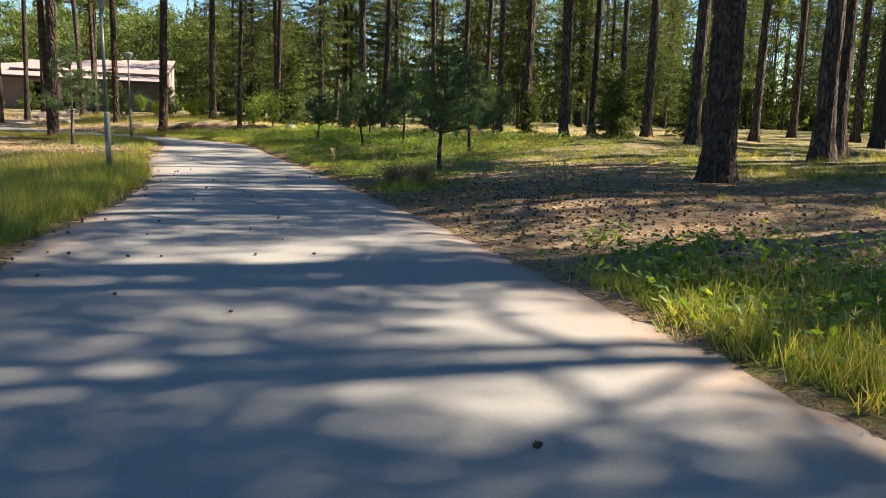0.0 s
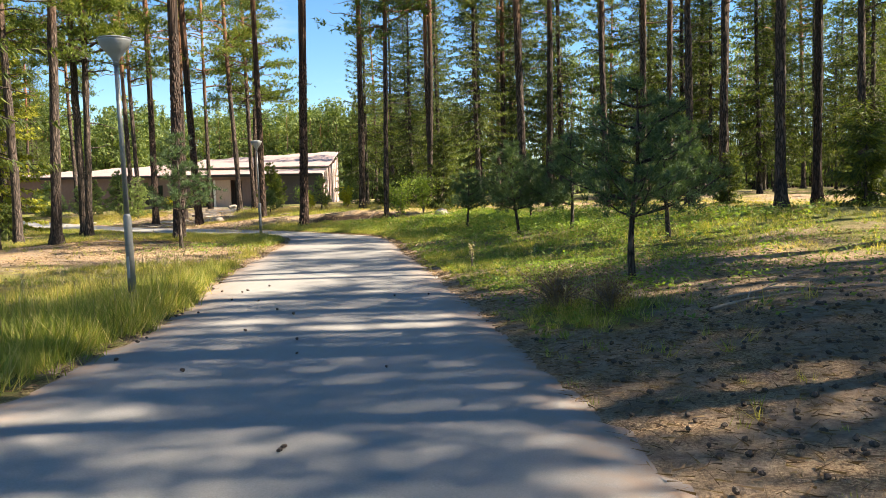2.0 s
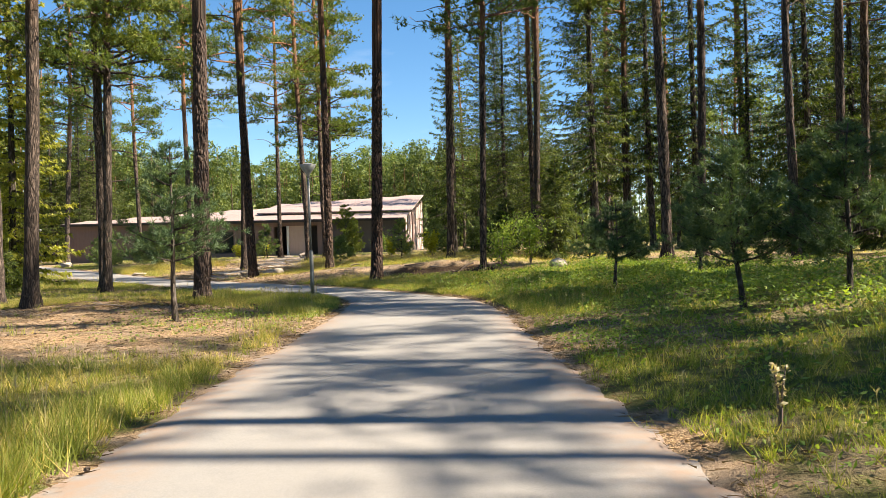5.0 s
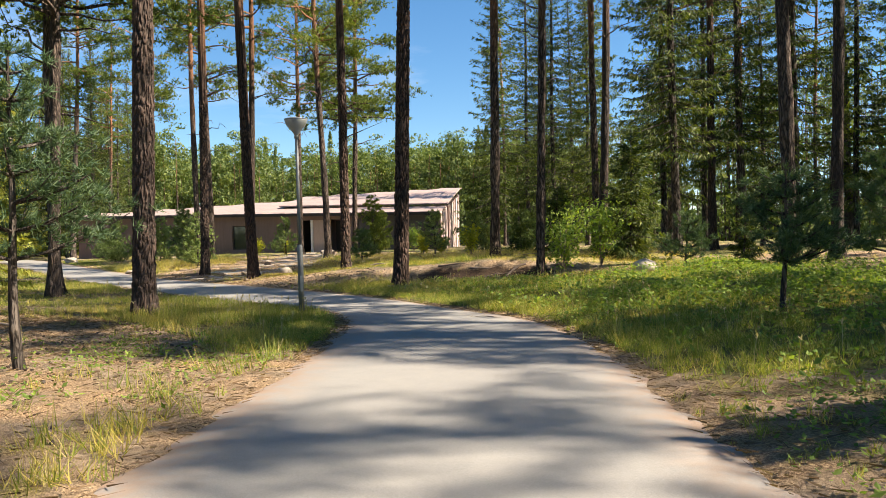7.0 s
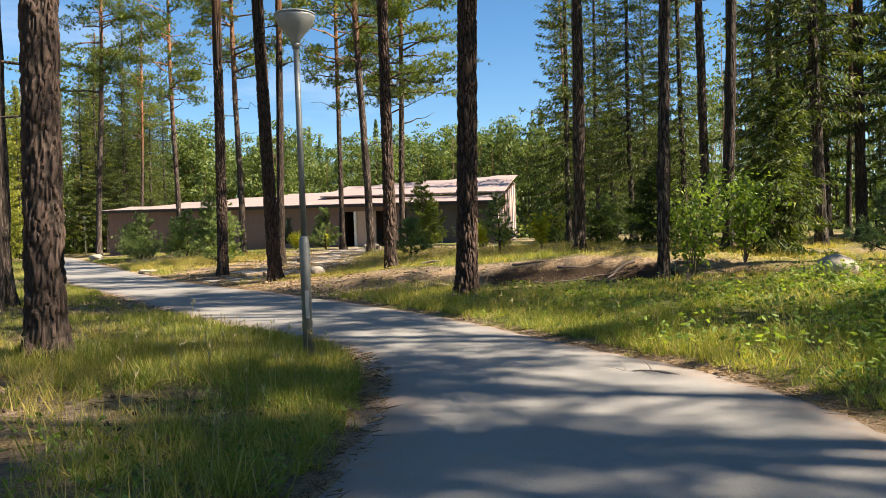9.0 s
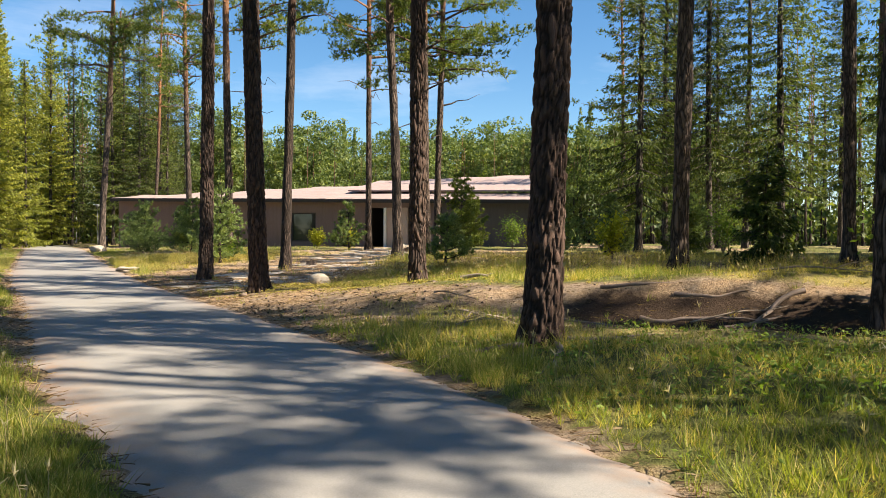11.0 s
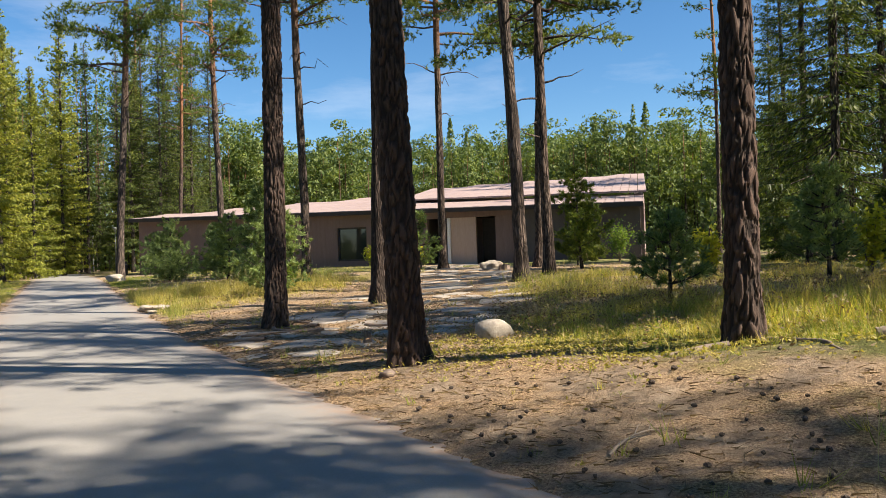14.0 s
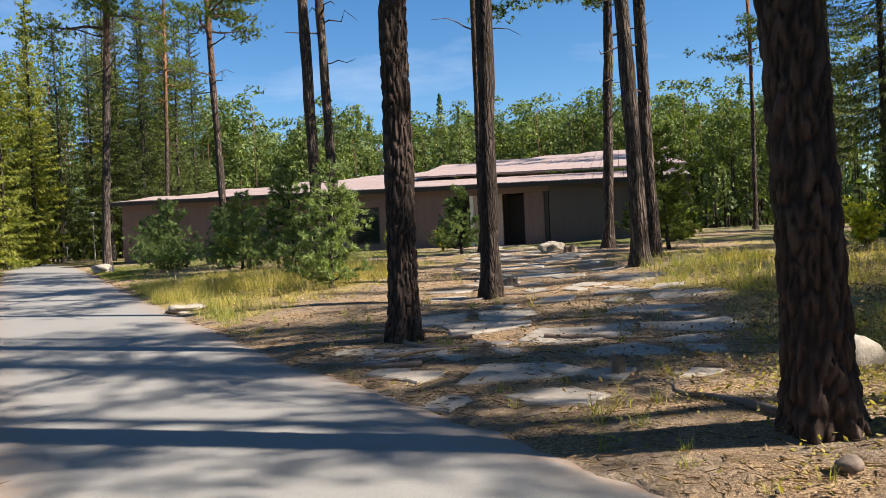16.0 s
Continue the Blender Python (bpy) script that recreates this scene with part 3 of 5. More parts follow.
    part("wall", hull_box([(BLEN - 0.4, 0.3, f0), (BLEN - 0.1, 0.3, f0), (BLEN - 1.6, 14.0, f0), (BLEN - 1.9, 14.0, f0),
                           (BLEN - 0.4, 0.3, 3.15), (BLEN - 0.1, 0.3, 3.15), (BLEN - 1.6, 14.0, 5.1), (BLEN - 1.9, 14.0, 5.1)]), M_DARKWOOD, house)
    # upright boards of the end wall, ragged in depth
    rng = random.Random(5)
    v = 0.05
    while v < 14.0:
        w = rng.uniform(0.16, 0.24)
        top = 3.2 + (5.35 - 3.2) * v / 14.0 - rng.uniform(0.0, 0.12)
        o = rng.uniform(0.02, 0.2)
        ue = BLEN - 0.1 - 1.5 * max(v - 0.3, 0) / 13.7
        part("end_board", box_bm(ue - 0.02, ue + o, v, v + w, 0.75, top), M_FASCIA if rng.random() < 0.7 else M_WALL, house)
        v += w + rng.uniform(0.05, 0.2)
    # roof: lower strip along the eave and the upper sheet that rides over it, boards up the slope
    def roof_z(u, v):
        ridge_v = 0.6 + 13.6 * u / BLEN
        peak = 3.95 + 1.75 * (u / BLEN) ** 0.9
        k = min(v / max(ridge_v, 0.3), 1.0)
        z = eave(u) + (peak - eave(u)) * k
        if v > ridge_v:
            z = peak - (v - ridge_v) * 0.12
        return z

    def sheet(u0, u1, v0, v1, lift, boards):
        nv = 9
        step = (u1 - u0) / boards
        for b in range(boards):
            V, F = [], []
            ua, ub = u0 + b * step + 0.012, u0 + (b + 1) * step - 0.012
            jit = rng.uniform(0, 0.018)
            for j in range(nv + 1):
                for u in (ua, ub):
                    a, c = v0(u), v1(u)
                    vv = a + (c - a) * j / nv
                    z = roof_z(u, max(vv, 0)) + lift + jit
                    us = u - 1.5 * (u / BLEN) ** 2 * max(vv, 0) / 14.0
                    V.append((us, vv, z))
                    V.append((us, vv, z - 0.09))
            for j in range(nv):
                q = 4 * j
                F += [(q, q + 2, q + 6, q + 4), (q + 1, q + 5, q + 7, q + 3), (q, q + 4, q + 5, q + 1), (q + 2, q + 3, q + 7, q + 6)]
            F += [(0, 1, 3, 2)]
            part_mesh("roof_board", mesh_arrays("roof_board", V, F, M_ROOF), house)
    sheet(0.0, BLEN + 0.1, lambda u: -0.45, lambda u: 3.4 if u > 16 else 14.6, 0.0, 64)
    sheet(16.0, BLEN + 0.25, lambda u: 2.2 + 0.02 * u, lambda u: 14.8, 0.24, 30)
    part("fascia", hull_box([(0.0, -0.5, eave(0) - 0.22), (BLEN + 0.1, -0.5, eave(BLEN) - 0.22), (BLEN + 0.1, -0.455, eave(BLEN) - 0.22), (0.0, -0.455, eave(0) - 0.22),
                             (0.0, -0.5, eave(0) - 0.03), (BLEN + 0.1, -0.5, eave(BLEN) - 0.03), (BLEN + 0.1, -0.455, eave(BLEN) - 0.03), (0.0, -0.455, eave(0) - 0.03)]), M_DARKWOOD, house)
    return house


build_pavilion()


# ---- trees ----
def trunk_arrays(height, r0, seed, seg=12, rings=26, bark=0.012, curve=0.12, flare=0.45, top_r=0.05):
    rng = np.random.default_rng(seed)
    z = np.linspace(0, 1, rings) ** 1.25 * height
    z = np.concatenate([[-0.35], z])
    t = np.clip(z / height, 0, 1)
    r = r0 * (1 - t) ** 0.75 * (1 - 0.1 * t) + top_r * t
    r = r * (1 + flare * np.exp(-np.maximum(z, 0) / 0.35))
    ph, am = rng.uniform(0, 6.3, 4), rng.uniform(0.3, 1, 4) * curve
    cx = am[0] * np.sin(t * 3 + ph[0]) + am[1] * 0.4 * np.sin(t * 7 + ph[1])
    cy = am[2] * np.sin(t * 3 + ph[2]) + am[3] * 0.4 * np.sin(t * 7 + ph[3])
    cx, cy = cx - cx[1], cy - cy[1]
    th = np.linspace(0, 2 * np.pi, seg, endpoint=False)
    R = r[:, None] * np.ones(seg)[None, :]
    lobes = 1 + 0.22 * np.exp(-np.maximum(z, 0) / 0.3)[:, None] * np.sin(th * 5 + ph[0])[None, :]
    R = R * lobes + bark * rng.normal(size=R.shape)
    V = np.stack([cx[:, None] + R * np.cos(th), cy[:, None] + R * np.sin(th), z[:, None] * np.ones(seg)], axis=-1).reshape(-1, 3)
    i = np.arange(len(z) * seg).reshape(len(z), seg)
    j = np.roll(i, -1, axis=1)
    F = np.stack([i[:-1], j[:-1], j[1:], i[1:]], axis=-1).reshape(-1, 4)
    return V, F, (z, cx, cy, r)


def rough_trunk(height, r0, seed, lo=-0.35, hi=6.5):
    """Trunk of a pine that is passed close by: plates of bark in relief up to above head height."""
    seg = 64
    z = np.concatenate([np.arange(lo, hi, 0.035), np.linspace(hi, height, 16)])
    t = np.clip(z / height, 0, 1)
    rng = np.random.default_rng(seed)
    ph = rng.uniform(0, 6.3, 4)
    r = r0 * (1 - t) ** 0.75 * (1 - 0.1 * t) + 0.05 * t
    r = r * (1 + 0.32 * np.exp(-np.maximum(z, 0) / 0.28))
    cx = 0.12 * np.sin(t * 3 + ph[0]) - 0.12 * np.sin(ph[0])
    cy = 0.12 * np.sin(t * 3 + ph[1]) - 0.12 * np.sin(ph[1])
    th = np.linspace(0, 2 * np.pi, seg, endpoint=False)
    V = np.empty((len(z), seg, 3))
    P = np.empty((len(z), seg), dtype=np.float32)
    off = Vector((seed * 3.1, seed * 1.7, 0))
    for a in range(len(z)):
        for b in range(seg):
            p = Vector((math.cos(th[b]) * r0 * 21, math.sin(th[b]) * r0 * 21, z[a] * 5.0)) + off
            p += 1.1 * noise.noise_vector(p * 0.55)
            d, _ = noise.voronoi(p)
            plate = min((d[1] - d[0]) * 2.6, 1.0)
            rr = r[a] * (1 + 0.14 * math.exp(-max(z[a], 0) / 0.25) * math.sin(th[b] * 5 + ph[2])) + 0.026 * (plate - 0.7) + 0.011 * noise.noise(p * 2.7)
            P[a, b] = plate
            V[a, b] = (cx[a] + rr * math.cos(th[b]), cy[a] + rr * math.sin(th[b]), z[a])
    i = np.arange(len(z) * seg).reshape(len(z), seg)
    j = np.roll(i, -1, axis=1)
    F = np.stack([i[:-1], j[:-1], j[1:], i[1:]], axis=-1).reshape(-1, 4)
    return V.reshape(-1, 3), F, (z, cx, cy, r), P.ravel()


def at_height(info, h):
    z, cx, cy, r = info
    return np.array([np.interp(h, z, cx), np.interp(h, z, cy), h]), np.interp(h, z, r)


def pine_crown(height, first, info, seed, limbs=26, reach=2.6, tufts=13, per=8, tuft_len=0.21, dead=6, wide=1.0):
    """Limbs with twigs, and needle tufts massed in flat clouds towards their ends."""
    rng = np.random.default_rng(seed)
    paths, O, D = [], [], []
    for k in range(limbs + dead):
        s = rng.uniform(0, 1) if k < limbs else rng.uniform(-0.35, 0.1)
        h = first + (height - first) * 0.97 * s
        h = max(h, 3.0)
        p0, r0 = at_height(info, h)
        az = rng.uniform(0, 2 * np.pi)
        L = reach * (1 - 0.62 * max(s, 0) ** 1.6) * rng.uniform(0.6, 1.15)
        if k >= limbs:
            L *= 0.55
        rise = rng.uniform(-0.05, 0.35) + 0.35 * max(s, 0)
        sag = rng.uniform(-0.25, 0.1)
        out = np.array([np.cos(az), np.sin(az), 0])
        pts = []
        for q in np.linspace(0, 1, 5):
            p = p0 + out * L * q + np.array([0, 0, L * (rise * q + sag * q * q)]) + rng.normal(size=3) * 0.08 * q * L
            pts.append((p, max(0.055 * (1 - q) * L / 2.6 + 0.008, 0.008)))
        paths.append(pts)
        if k >= limbs:
            continue
        ncl = max(3, int(L * 2.6))
        for c in range(ncl):
            q = rng.uniform(0.4, 1.05)
            i = min(int(q * 4), 3)
            f = q * 4 - i
            ctr = pts[i][0] * (1 - f) + pts[i + 1][0] * f + rng.normal(size=3) * np.array([0.45, 0.45, 0.16]) * (0.3 + q * 0.6)
            if c % 2:
                paths.append([(pts[i][0], 0.014), (ctr, 0.005)])
            m = tufts
            base = ctr + rng.normal(size=(m, 3)) * np.array([0.25, 0.25, 0.10])
            up = rng.normal(size=(m, 3)) * 0.6 + out * 0.5 + np.array([0, 0, 0.75])
            O.append(np.repeat(base, per, axis=0))
            D.append(np.repeat(up, per, axis=0) + rng.normal(size=(m * per, 3)) * 0.75)
    O, D = np.concatenate(O), np.concatenate(D)
    n = len(O)
    V, F = blades(O, D, rng.uniform(0.6, 1.3, n) * tuft_len, rng.uniform(0.026, 0.056, n) * wide, rng)
    return tubes(paths, 3), (V, F)


def spruce_crown(height, first, info, seed, reach=2.3, step=0.36, per_whorl=6, dens=1.0, width=0.10):
    rng = np.random.default_rng(seed)
    paths, O, D, LN = [], [], [], []
    h = first
    while h < height - 0.15:
        s = (h - first) / (height - first)
        for k in range(per_whorl):
            if rng.random() < 0.12:
                continue
            L = reach * (1 - s) ** 0.85 * rng.uniform(0.65, 1.15) + 0.12
            az = rng.uniform(0, 2 * np.pi)
            p0, _ = at_height(info, h + rng.uniform(-0.15, 0.15))
            out = np.array([np.cos(az), np.sin(az), 0])
            sidev = np.array([-np.sin(az), np.cos(az), 0])
            droop = 0.55 * (1 - s) + 0.05 - 0.4 * s
            q = np.linspace(0, 1, 4)
            pts = p0 + out * (L * q)[:, None] + np.array([0, 0, 1.0]) * (L * (-droop * q + 0.35 * q * q))[:, None]
            paths.append([(pts[i], 0.02 * (1 - q[i]) * L / 2 + 0.005) for i in (0, 2, 3)])
            m = max(4, int(L * 25 * dens))
            t = rng.uniform(0.08, 1.0, m)
            fi = np.clip((t * 3).astype(int), 0, 2)
            fr = (t * 3 - fi)[:, None]
            base = pts[fi] * (1 - fr) + pts[fi + 1] * fr
            side = rng.uniform(-1, 1, m)[:, None]
            base = base + sidev * side * 0.24 * L * (1 - t)[:, None] * 1.4
            d = out * rng.uniform(0.1, 0.9, m)[:, None] + sidev * side * 0.9 + np.array([0, 0, -1.0]) * rng.uniform(0.25, 1.15, m)[:, None] * (1.1 - s)
            O.append(base)
            D.append(d)
            LN.append(rng.uniform(0.12, 0.30, m) * (0.55 + 0.45 * (1 - s)))
        h += step * (1 - 0.35 * s)
    O, D, LN = np.concatenate(O), np.concatenate(D), np.concatenate(LN)
    V, F = blades(O, D, LN, rng.uniform(0.6, 1.4, len(O)) * width, rng)
    V2, F2 = blades(O + 0.04 * rng.normal(size=O.shape), D + 0.45 * rng.normal(size=D.shape), LN * 0.75, rng.uniform(0.6, 1.2, len(O)) * width, rng)
    return tubes(paths, 3), (np.concatenate([V, V2]), np.concatenate([F, F2 + len(V)]))


def tree_thing(name, label, category, trunk, limbs, crown, bark, leaf, group=""):
    root = empty(name, Matrix())
    tagged(root, label, category, group)
    part_mesh("trunk", mesh_arrays("trunk", *trunk, bark, True), root)
    tagged(part_mesh("branchwork", mesh_arrays("branchwork", *limbs, bark, True), root), kind="stuff")
    tagged(part_mesh("crown", mesh_arrays("crown", *crown, leaf), root), kind="stuff")
    return root


def set_tree(proto, x, y, turn=0.0, lean=0.0, lean_to=0.0, size=1.0, used=set()):
    """Sets a tree on the ground; lean in degrees towards the compass angle lean_to (from +x, anticlockwise)."""
    tilt = Matrix.Rotation(radians(lean), 4, Vector((-math.sin(radians(lean_to)), math.cos(radians(lean_to)), 0)))
    m = Matrix.Translation((x, y, z_at(x, y))) @ tilt @ Matrix.Rotation(radians(turn), 4, 'Z') @ Matrix.Scale(size, 4)
    if proto.name not in used:
        used.add(proto.name)
        proto.matrix_basis = m
        return proto
    return copy_thing(proto, Matrix.Translation(m.translation) @ m.to_quaternion().to_matrix().to_4x4()) if abs(size - 1) < 1e-6 else scaled_copy(proto, m)


def scaled_copy(proto, m):
    ob = copy_thing(proto, m)
    ob.matrix_basis = m
    return ob


PINES = []
for k, (H, first, r0, reach) in enumerate([(23, 12.5, 0.17, 2.9), (21, 10.5, 0.15, 2.6), (25, 14.0, 0.18, 3.0), (19, 8.5, 0.125, 2.2), (22, 11.0, 0.14, 2.5)]):
    V, F, info = trunk_arrays(H, r0, 40 + k)
    limbs, crown = pine_crown(H, first, info, 60 + k, reach=reach * 1.1, limbs=24)
    PINES.append(tree_thing("pine_tree", "tall pine with a bare scaly trunk and a high crown", "tree", (V, F), limbs, crown, M_BARK if k == 1 else M_BARK_SUNLIT, M_PINE, "forest pines"))
for k, (H, first, r0, reach, limbs_n) in enumerate([(16, 6.6, 0.14, 2.7, 30), (18.5, 8.8, 0.155, 3.0, 28)]):
    V, F, info = trunk_arrays(H, r0, 46 + k)
    limbs, crown = pine_crown(H, first, info, 66 + k, reach=reach, limbs=limbs_n + 6, tufts=20, per=10, tuft_len=0.18, wide=0.8)
    PINES.append(tree_thing("pine_tree", "pine with a spreading cloudy crown at the clearing", "tree", (V, F), limbs, crown, M_BARK_SUNLIT, M_PINE, "clearing pines"))
SPRUCES = []
for k, (H, first, r0, reach) in enumerate([(19, 2.6, 0.14, 2.2), (16, 1.6, 0.12, 2.0), (21, 3.6, 0.15, 2.4), (13, 0.9, 0.10, 1.7)]):
    V, F, info = trunk_arrays(H, r0, 80 + k, bark=0.008, curve=0.1, flare=0.3, top_r=0.02)
    limbs, crown = spruce_crown(H, first, info, 90 + k, reach=reach, dens=1.0, width=0.047)
    SPRUCES.append(tree_thing("spruce_tree", "dark green spruce with drooping branches", "tree", (V, F), limbs, crown, M_SPRUCE_BARK, M_SPRUCE, "forest spruces"))
# spruces whose sunlit look is painted into their needle colour
SUNLIT_SPRUCES = []
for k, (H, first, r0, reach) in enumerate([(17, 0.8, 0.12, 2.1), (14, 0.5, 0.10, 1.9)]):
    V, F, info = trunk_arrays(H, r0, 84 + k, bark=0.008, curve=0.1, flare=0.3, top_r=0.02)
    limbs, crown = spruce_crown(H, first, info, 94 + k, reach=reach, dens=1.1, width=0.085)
    SUNLIT_SPRUCES.append(tree_thing("spruce_tree", "sunlit yellow-green spruce branched down to the ground", "tree", (V, F), limbs, crown, M_SPRUCE_BARK, M_SPRUCE_SUNLIT, "sunlit spruces"))

# pines passed close by, with bark in relief: place, trunk radius, height, first limb, lean, towards
NEAR_PINES = [(-19.6, 39.3, 0.17, 24, 12, 2.0, 206), (-23.77, 42.25, 0.165, 24, 12, 0.6, 28), (-12.5, 34.95, 0.175, 25, 13, 1.3, 22),
              (-16.6, 39.9, 0.145, 23, 12, 0.7, 208), (-14.0, 28.2, 0.18, 23, 11, 1.5, 20), (4.35, 12.6, 0.26, 25, 13, 0.5, 90)]
for k, (x, y, r, H, first, lean, to) in enumerate(NEAR_PINES):
    V, F, info, plates = rough_trunk(H, r, 7 + k)
    limbs, crown = pine_crown(H, first, info, 160 + k, reach=3.1, limbs=20)
    t = tree_thing("pine_tree", "old pine with deeply furrowed plated bark beside the path", "tree", (V, F), limbs, crown, M_BARK, M_PINE, "pines by the path")
    tm = t.children[0].data if t.children[0].name.startswith("trunk") else [c for c in t.children if c.name.startswith("trunk")][0].data
    tm.attributes.new("plate", 'FLOAT', 'POINT').data.foreach_set("value", plates)
    tm.materials[0] = M_BARK_NEAR
    set_tree(t, x, y, 0, lean, to)

# other trees set by hand: plan, kind, size; some unseen, added only for shade
HAND_SET_PINES = [(-12.8, 43.3, 0, 0.95, 1.9, 22), (-22.75, 49.7, 6, 1.0, 1.0, 180), (-22.97, 52.1, 5, 1.0, 0, 0), (-24.25, 45.9, 1, 0.95, 0.5, 0), (-30.2, 59.6, 6, 1.0, 0.5, 180),
               (-47.5, 58.7, 6, 1.15, 2.0, 30), (-31.0, 51.0, 2, 0.85, 0, 0), (-33.0, 54.7, 6, 1.0, 0, 0), (-41.5, 59.4, 6, 1.0, 0, 0), (-22.9, 78.5, 3, 0.95, 0, 0),
               (-9.65, 36.9, 3, 0.85, 1.5, 20), (-16.7, 25.9, 2, 1.0, 1.8, 15), (-20.2, 32.1, 5, 0.95, 1, 0), (-21.0, 32.9, 5, 1.05, 0, 0), (-17.2, 24.0, 5, 1.0, 0, 0), (-19.5, 27.6, 6, 0.9, 0, 0), (-16.2, 21.0, 6, 0.9, 0, 0), (-25.2, 57.0, 5, 1.05, 2.5, 345),
               (4.35, 29.6, 0, 0.9, 0, 0), (5.7, 31.3, 1, 0.9, 0, 0), (6.4, 29.2, 3, 0.9, 0, 0), (7.6, 30.2, 2, 0.95, 0, 0), (8.3, 17.0, 2, 1.15, 0, 0), (7.4, 15.6, 0, 1.1, 0, 0),
               (13.0, 24.0, 1, 1.1, 0, 0), (12.8, 41.0, 2, 1.0, 0, 0), (15.8, 36.3, 0, 1.0, 0, 0), (2.2, 33.5, 4, 0.9, 0, 0), (3.3, 33.2, 3, 0.9, 0, 0),
               (-9.0, 42.1, 1, 0.9, 0.6, 0), (-9.9, 46.2, 4, 0.9, 0, 0), (-4.0, 37.8, 0, 0.95, 0, 0),
               # pines added for their shade; from (15.5, 7.0) on they stand out of view
               (-6.0, 46.5, 1, 0.95, 0, 0), (2.0, 40.5, 4, 0.95, 0, 0), (15.5, 7.0, 6, 1.1, 0, 0), (14.5, 4.2, 1, 0.95, 0, 0), (11.0, 15.0, 4, 1.0, 0, 0), (15.2, 16.4, 0, 0.95, 0, 0), (12.6, 13.2, 1, 0.95, 0, 0)]
placed = [(p[0], p[1]) for p in NEAR_PINES]
prng = random.Random(12)
for x, y, k, size, lean, to in HAND_SET_PINES:
    set_tree(PINES[k], x, y, prng.uniform(0, 360), lean, to, size)
    placed.append((x, y))
HAND_SET_SPRUCES = [(-16.3, 55.0, 1, 1.05), (-15.0, 62.0, 2, 0.95), (-12.0, 58.0, 0, 0.95), (-8.0, 51.0, 0, 1.0), (-5.0, 47.5, 2, 0.95), (5.0, 56.0, 2, 1.0), (9.0, 54.0, 0, 1.0), (2.0, 59.0, 2, 1.0), (12.5, 50.5, 0, 1.1), (7.2, 50.0, 1, 1.15), (-1.0, 52.0, 1, 1.0),
                 # the spruces at (14.5, 14.2) and (18.0, 6.2) are unseen, added for shade
                 (-60.0, 70.0, 0, 0.95), (-63.0, 73.5, 2, 0.9), (-66.0, 71.0, 1, 1.0), (-58.0, 75.5, 2, 0.8), (-70.0, 77.0, 0, 1.0), (-20.5, 84.0, 1, 0.95), (-17.6, 66.0, 2, 0.95), (-16.2, 73.0, 0, 1.0), (-19.3, 77.0, 2, 0.95), (-14.2, 67.5, 1, 1.2), (14.5, 14.2, 2, 1.0), (18.0, 6.2, 2, 1.0), (-7.0, 44.6, 2, 0.95), (-3.2, 49.5, 0, 1.1), (-6.6, 54.5, 2, 1.0), (1.2, 47.5, 0, 1.1), (3.5, 51.5, 2, 1.05)]
for x, y, k, size in HAND_SET_SPRUCES:
    set_tree(SPRUCES[k], x, y, prng.uniform(0, 360), 0, 0, size)
    placed.append((x, y))
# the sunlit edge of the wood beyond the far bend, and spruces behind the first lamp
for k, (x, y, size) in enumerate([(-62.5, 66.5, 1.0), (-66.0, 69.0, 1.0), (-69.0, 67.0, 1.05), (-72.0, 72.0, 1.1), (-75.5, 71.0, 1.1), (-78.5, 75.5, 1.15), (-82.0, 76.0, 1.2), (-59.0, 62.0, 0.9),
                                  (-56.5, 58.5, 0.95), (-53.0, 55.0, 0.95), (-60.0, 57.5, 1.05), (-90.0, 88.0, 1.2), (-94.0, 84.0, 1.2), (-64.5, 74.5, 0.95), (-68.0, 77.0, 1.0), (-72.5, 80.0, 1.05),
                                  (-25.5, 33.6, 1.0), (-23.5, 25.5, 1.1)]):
    set_tree(SUNLIT_SPRUCES[k % 2], x, y, prng.uniform(0, 360), 0, 0, size)
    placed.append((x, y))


def wooded(x, y):
    """Where the forest stands thick: east of the path and of the clearing, and south-west of the path."""
    d, side = beside([(x, y)])
    d, side = d[0], side[0]
    if side > 0:
        if y > 38:
            return x > -9.5 - 0.22 * (y - 44) and d > 6
        return d > 7.5
    ang = math.degrees(math.atan2(-(x + 14), y - 33))
    return d > 6.0 and (x < -12 or y < 4) and not (y > 33 and ang < 57)


def wild_trees(count, x0, x1, y0, y1, gap, share, inside):
    """Trees at random where the forest stands; share: how many are spruces."""
    made, tries = 0, 0
    while made < count and tries < 5000:
        tries += 1
        x, y = prng.uniform(x0, x1), prng.uniform(y0, y1)
        if not inside(x, y) or min((x - a) ** 2 + (y - b) ** 2 for a, b in placed) < gap * gap:
            continue
        if prng.random() < share:
            set_tree(SPRUCES[prng.randrange(4)], x, y, prng.uniform(0, 360), 0, 0, prng.uniform(0.75, 1.1))
        else:
            set_tree(PINES[prng.randrange(5)], x, y, prng.uniform(0, 360), prng.uniform(0, 2), prng.uniform(0, 360), prng.uniform(0.8, 1.05))
        made += 1
        placed.append((x, y))


def bearing_from_bend(x, y):
    return math.degrees(math.atan2(-(x + 14), y - 33)), math.hypot(x + 14, y - 33)


def glade(x, y):
    """The sparse strip east of the clearing, through which the sun comes."""
    return (y > 32 and x < 16 and y < 47 - 0.1 * x) or (x < 13 and 20 < y < 27.5)


# pines added only so that their crowns shade the path
for x, y, k in ((-3.0, 38.3, 1), (0.8, 37.2, 4), (-0.6, 35.3, 3), (3.6, 36.0, 2), (11.6, 29.9, 0)):
    set_tree(PINES[k], x, y, prng.uniform(0, 360), 0.5, 90, 0.92)
    placed.append((x, y))
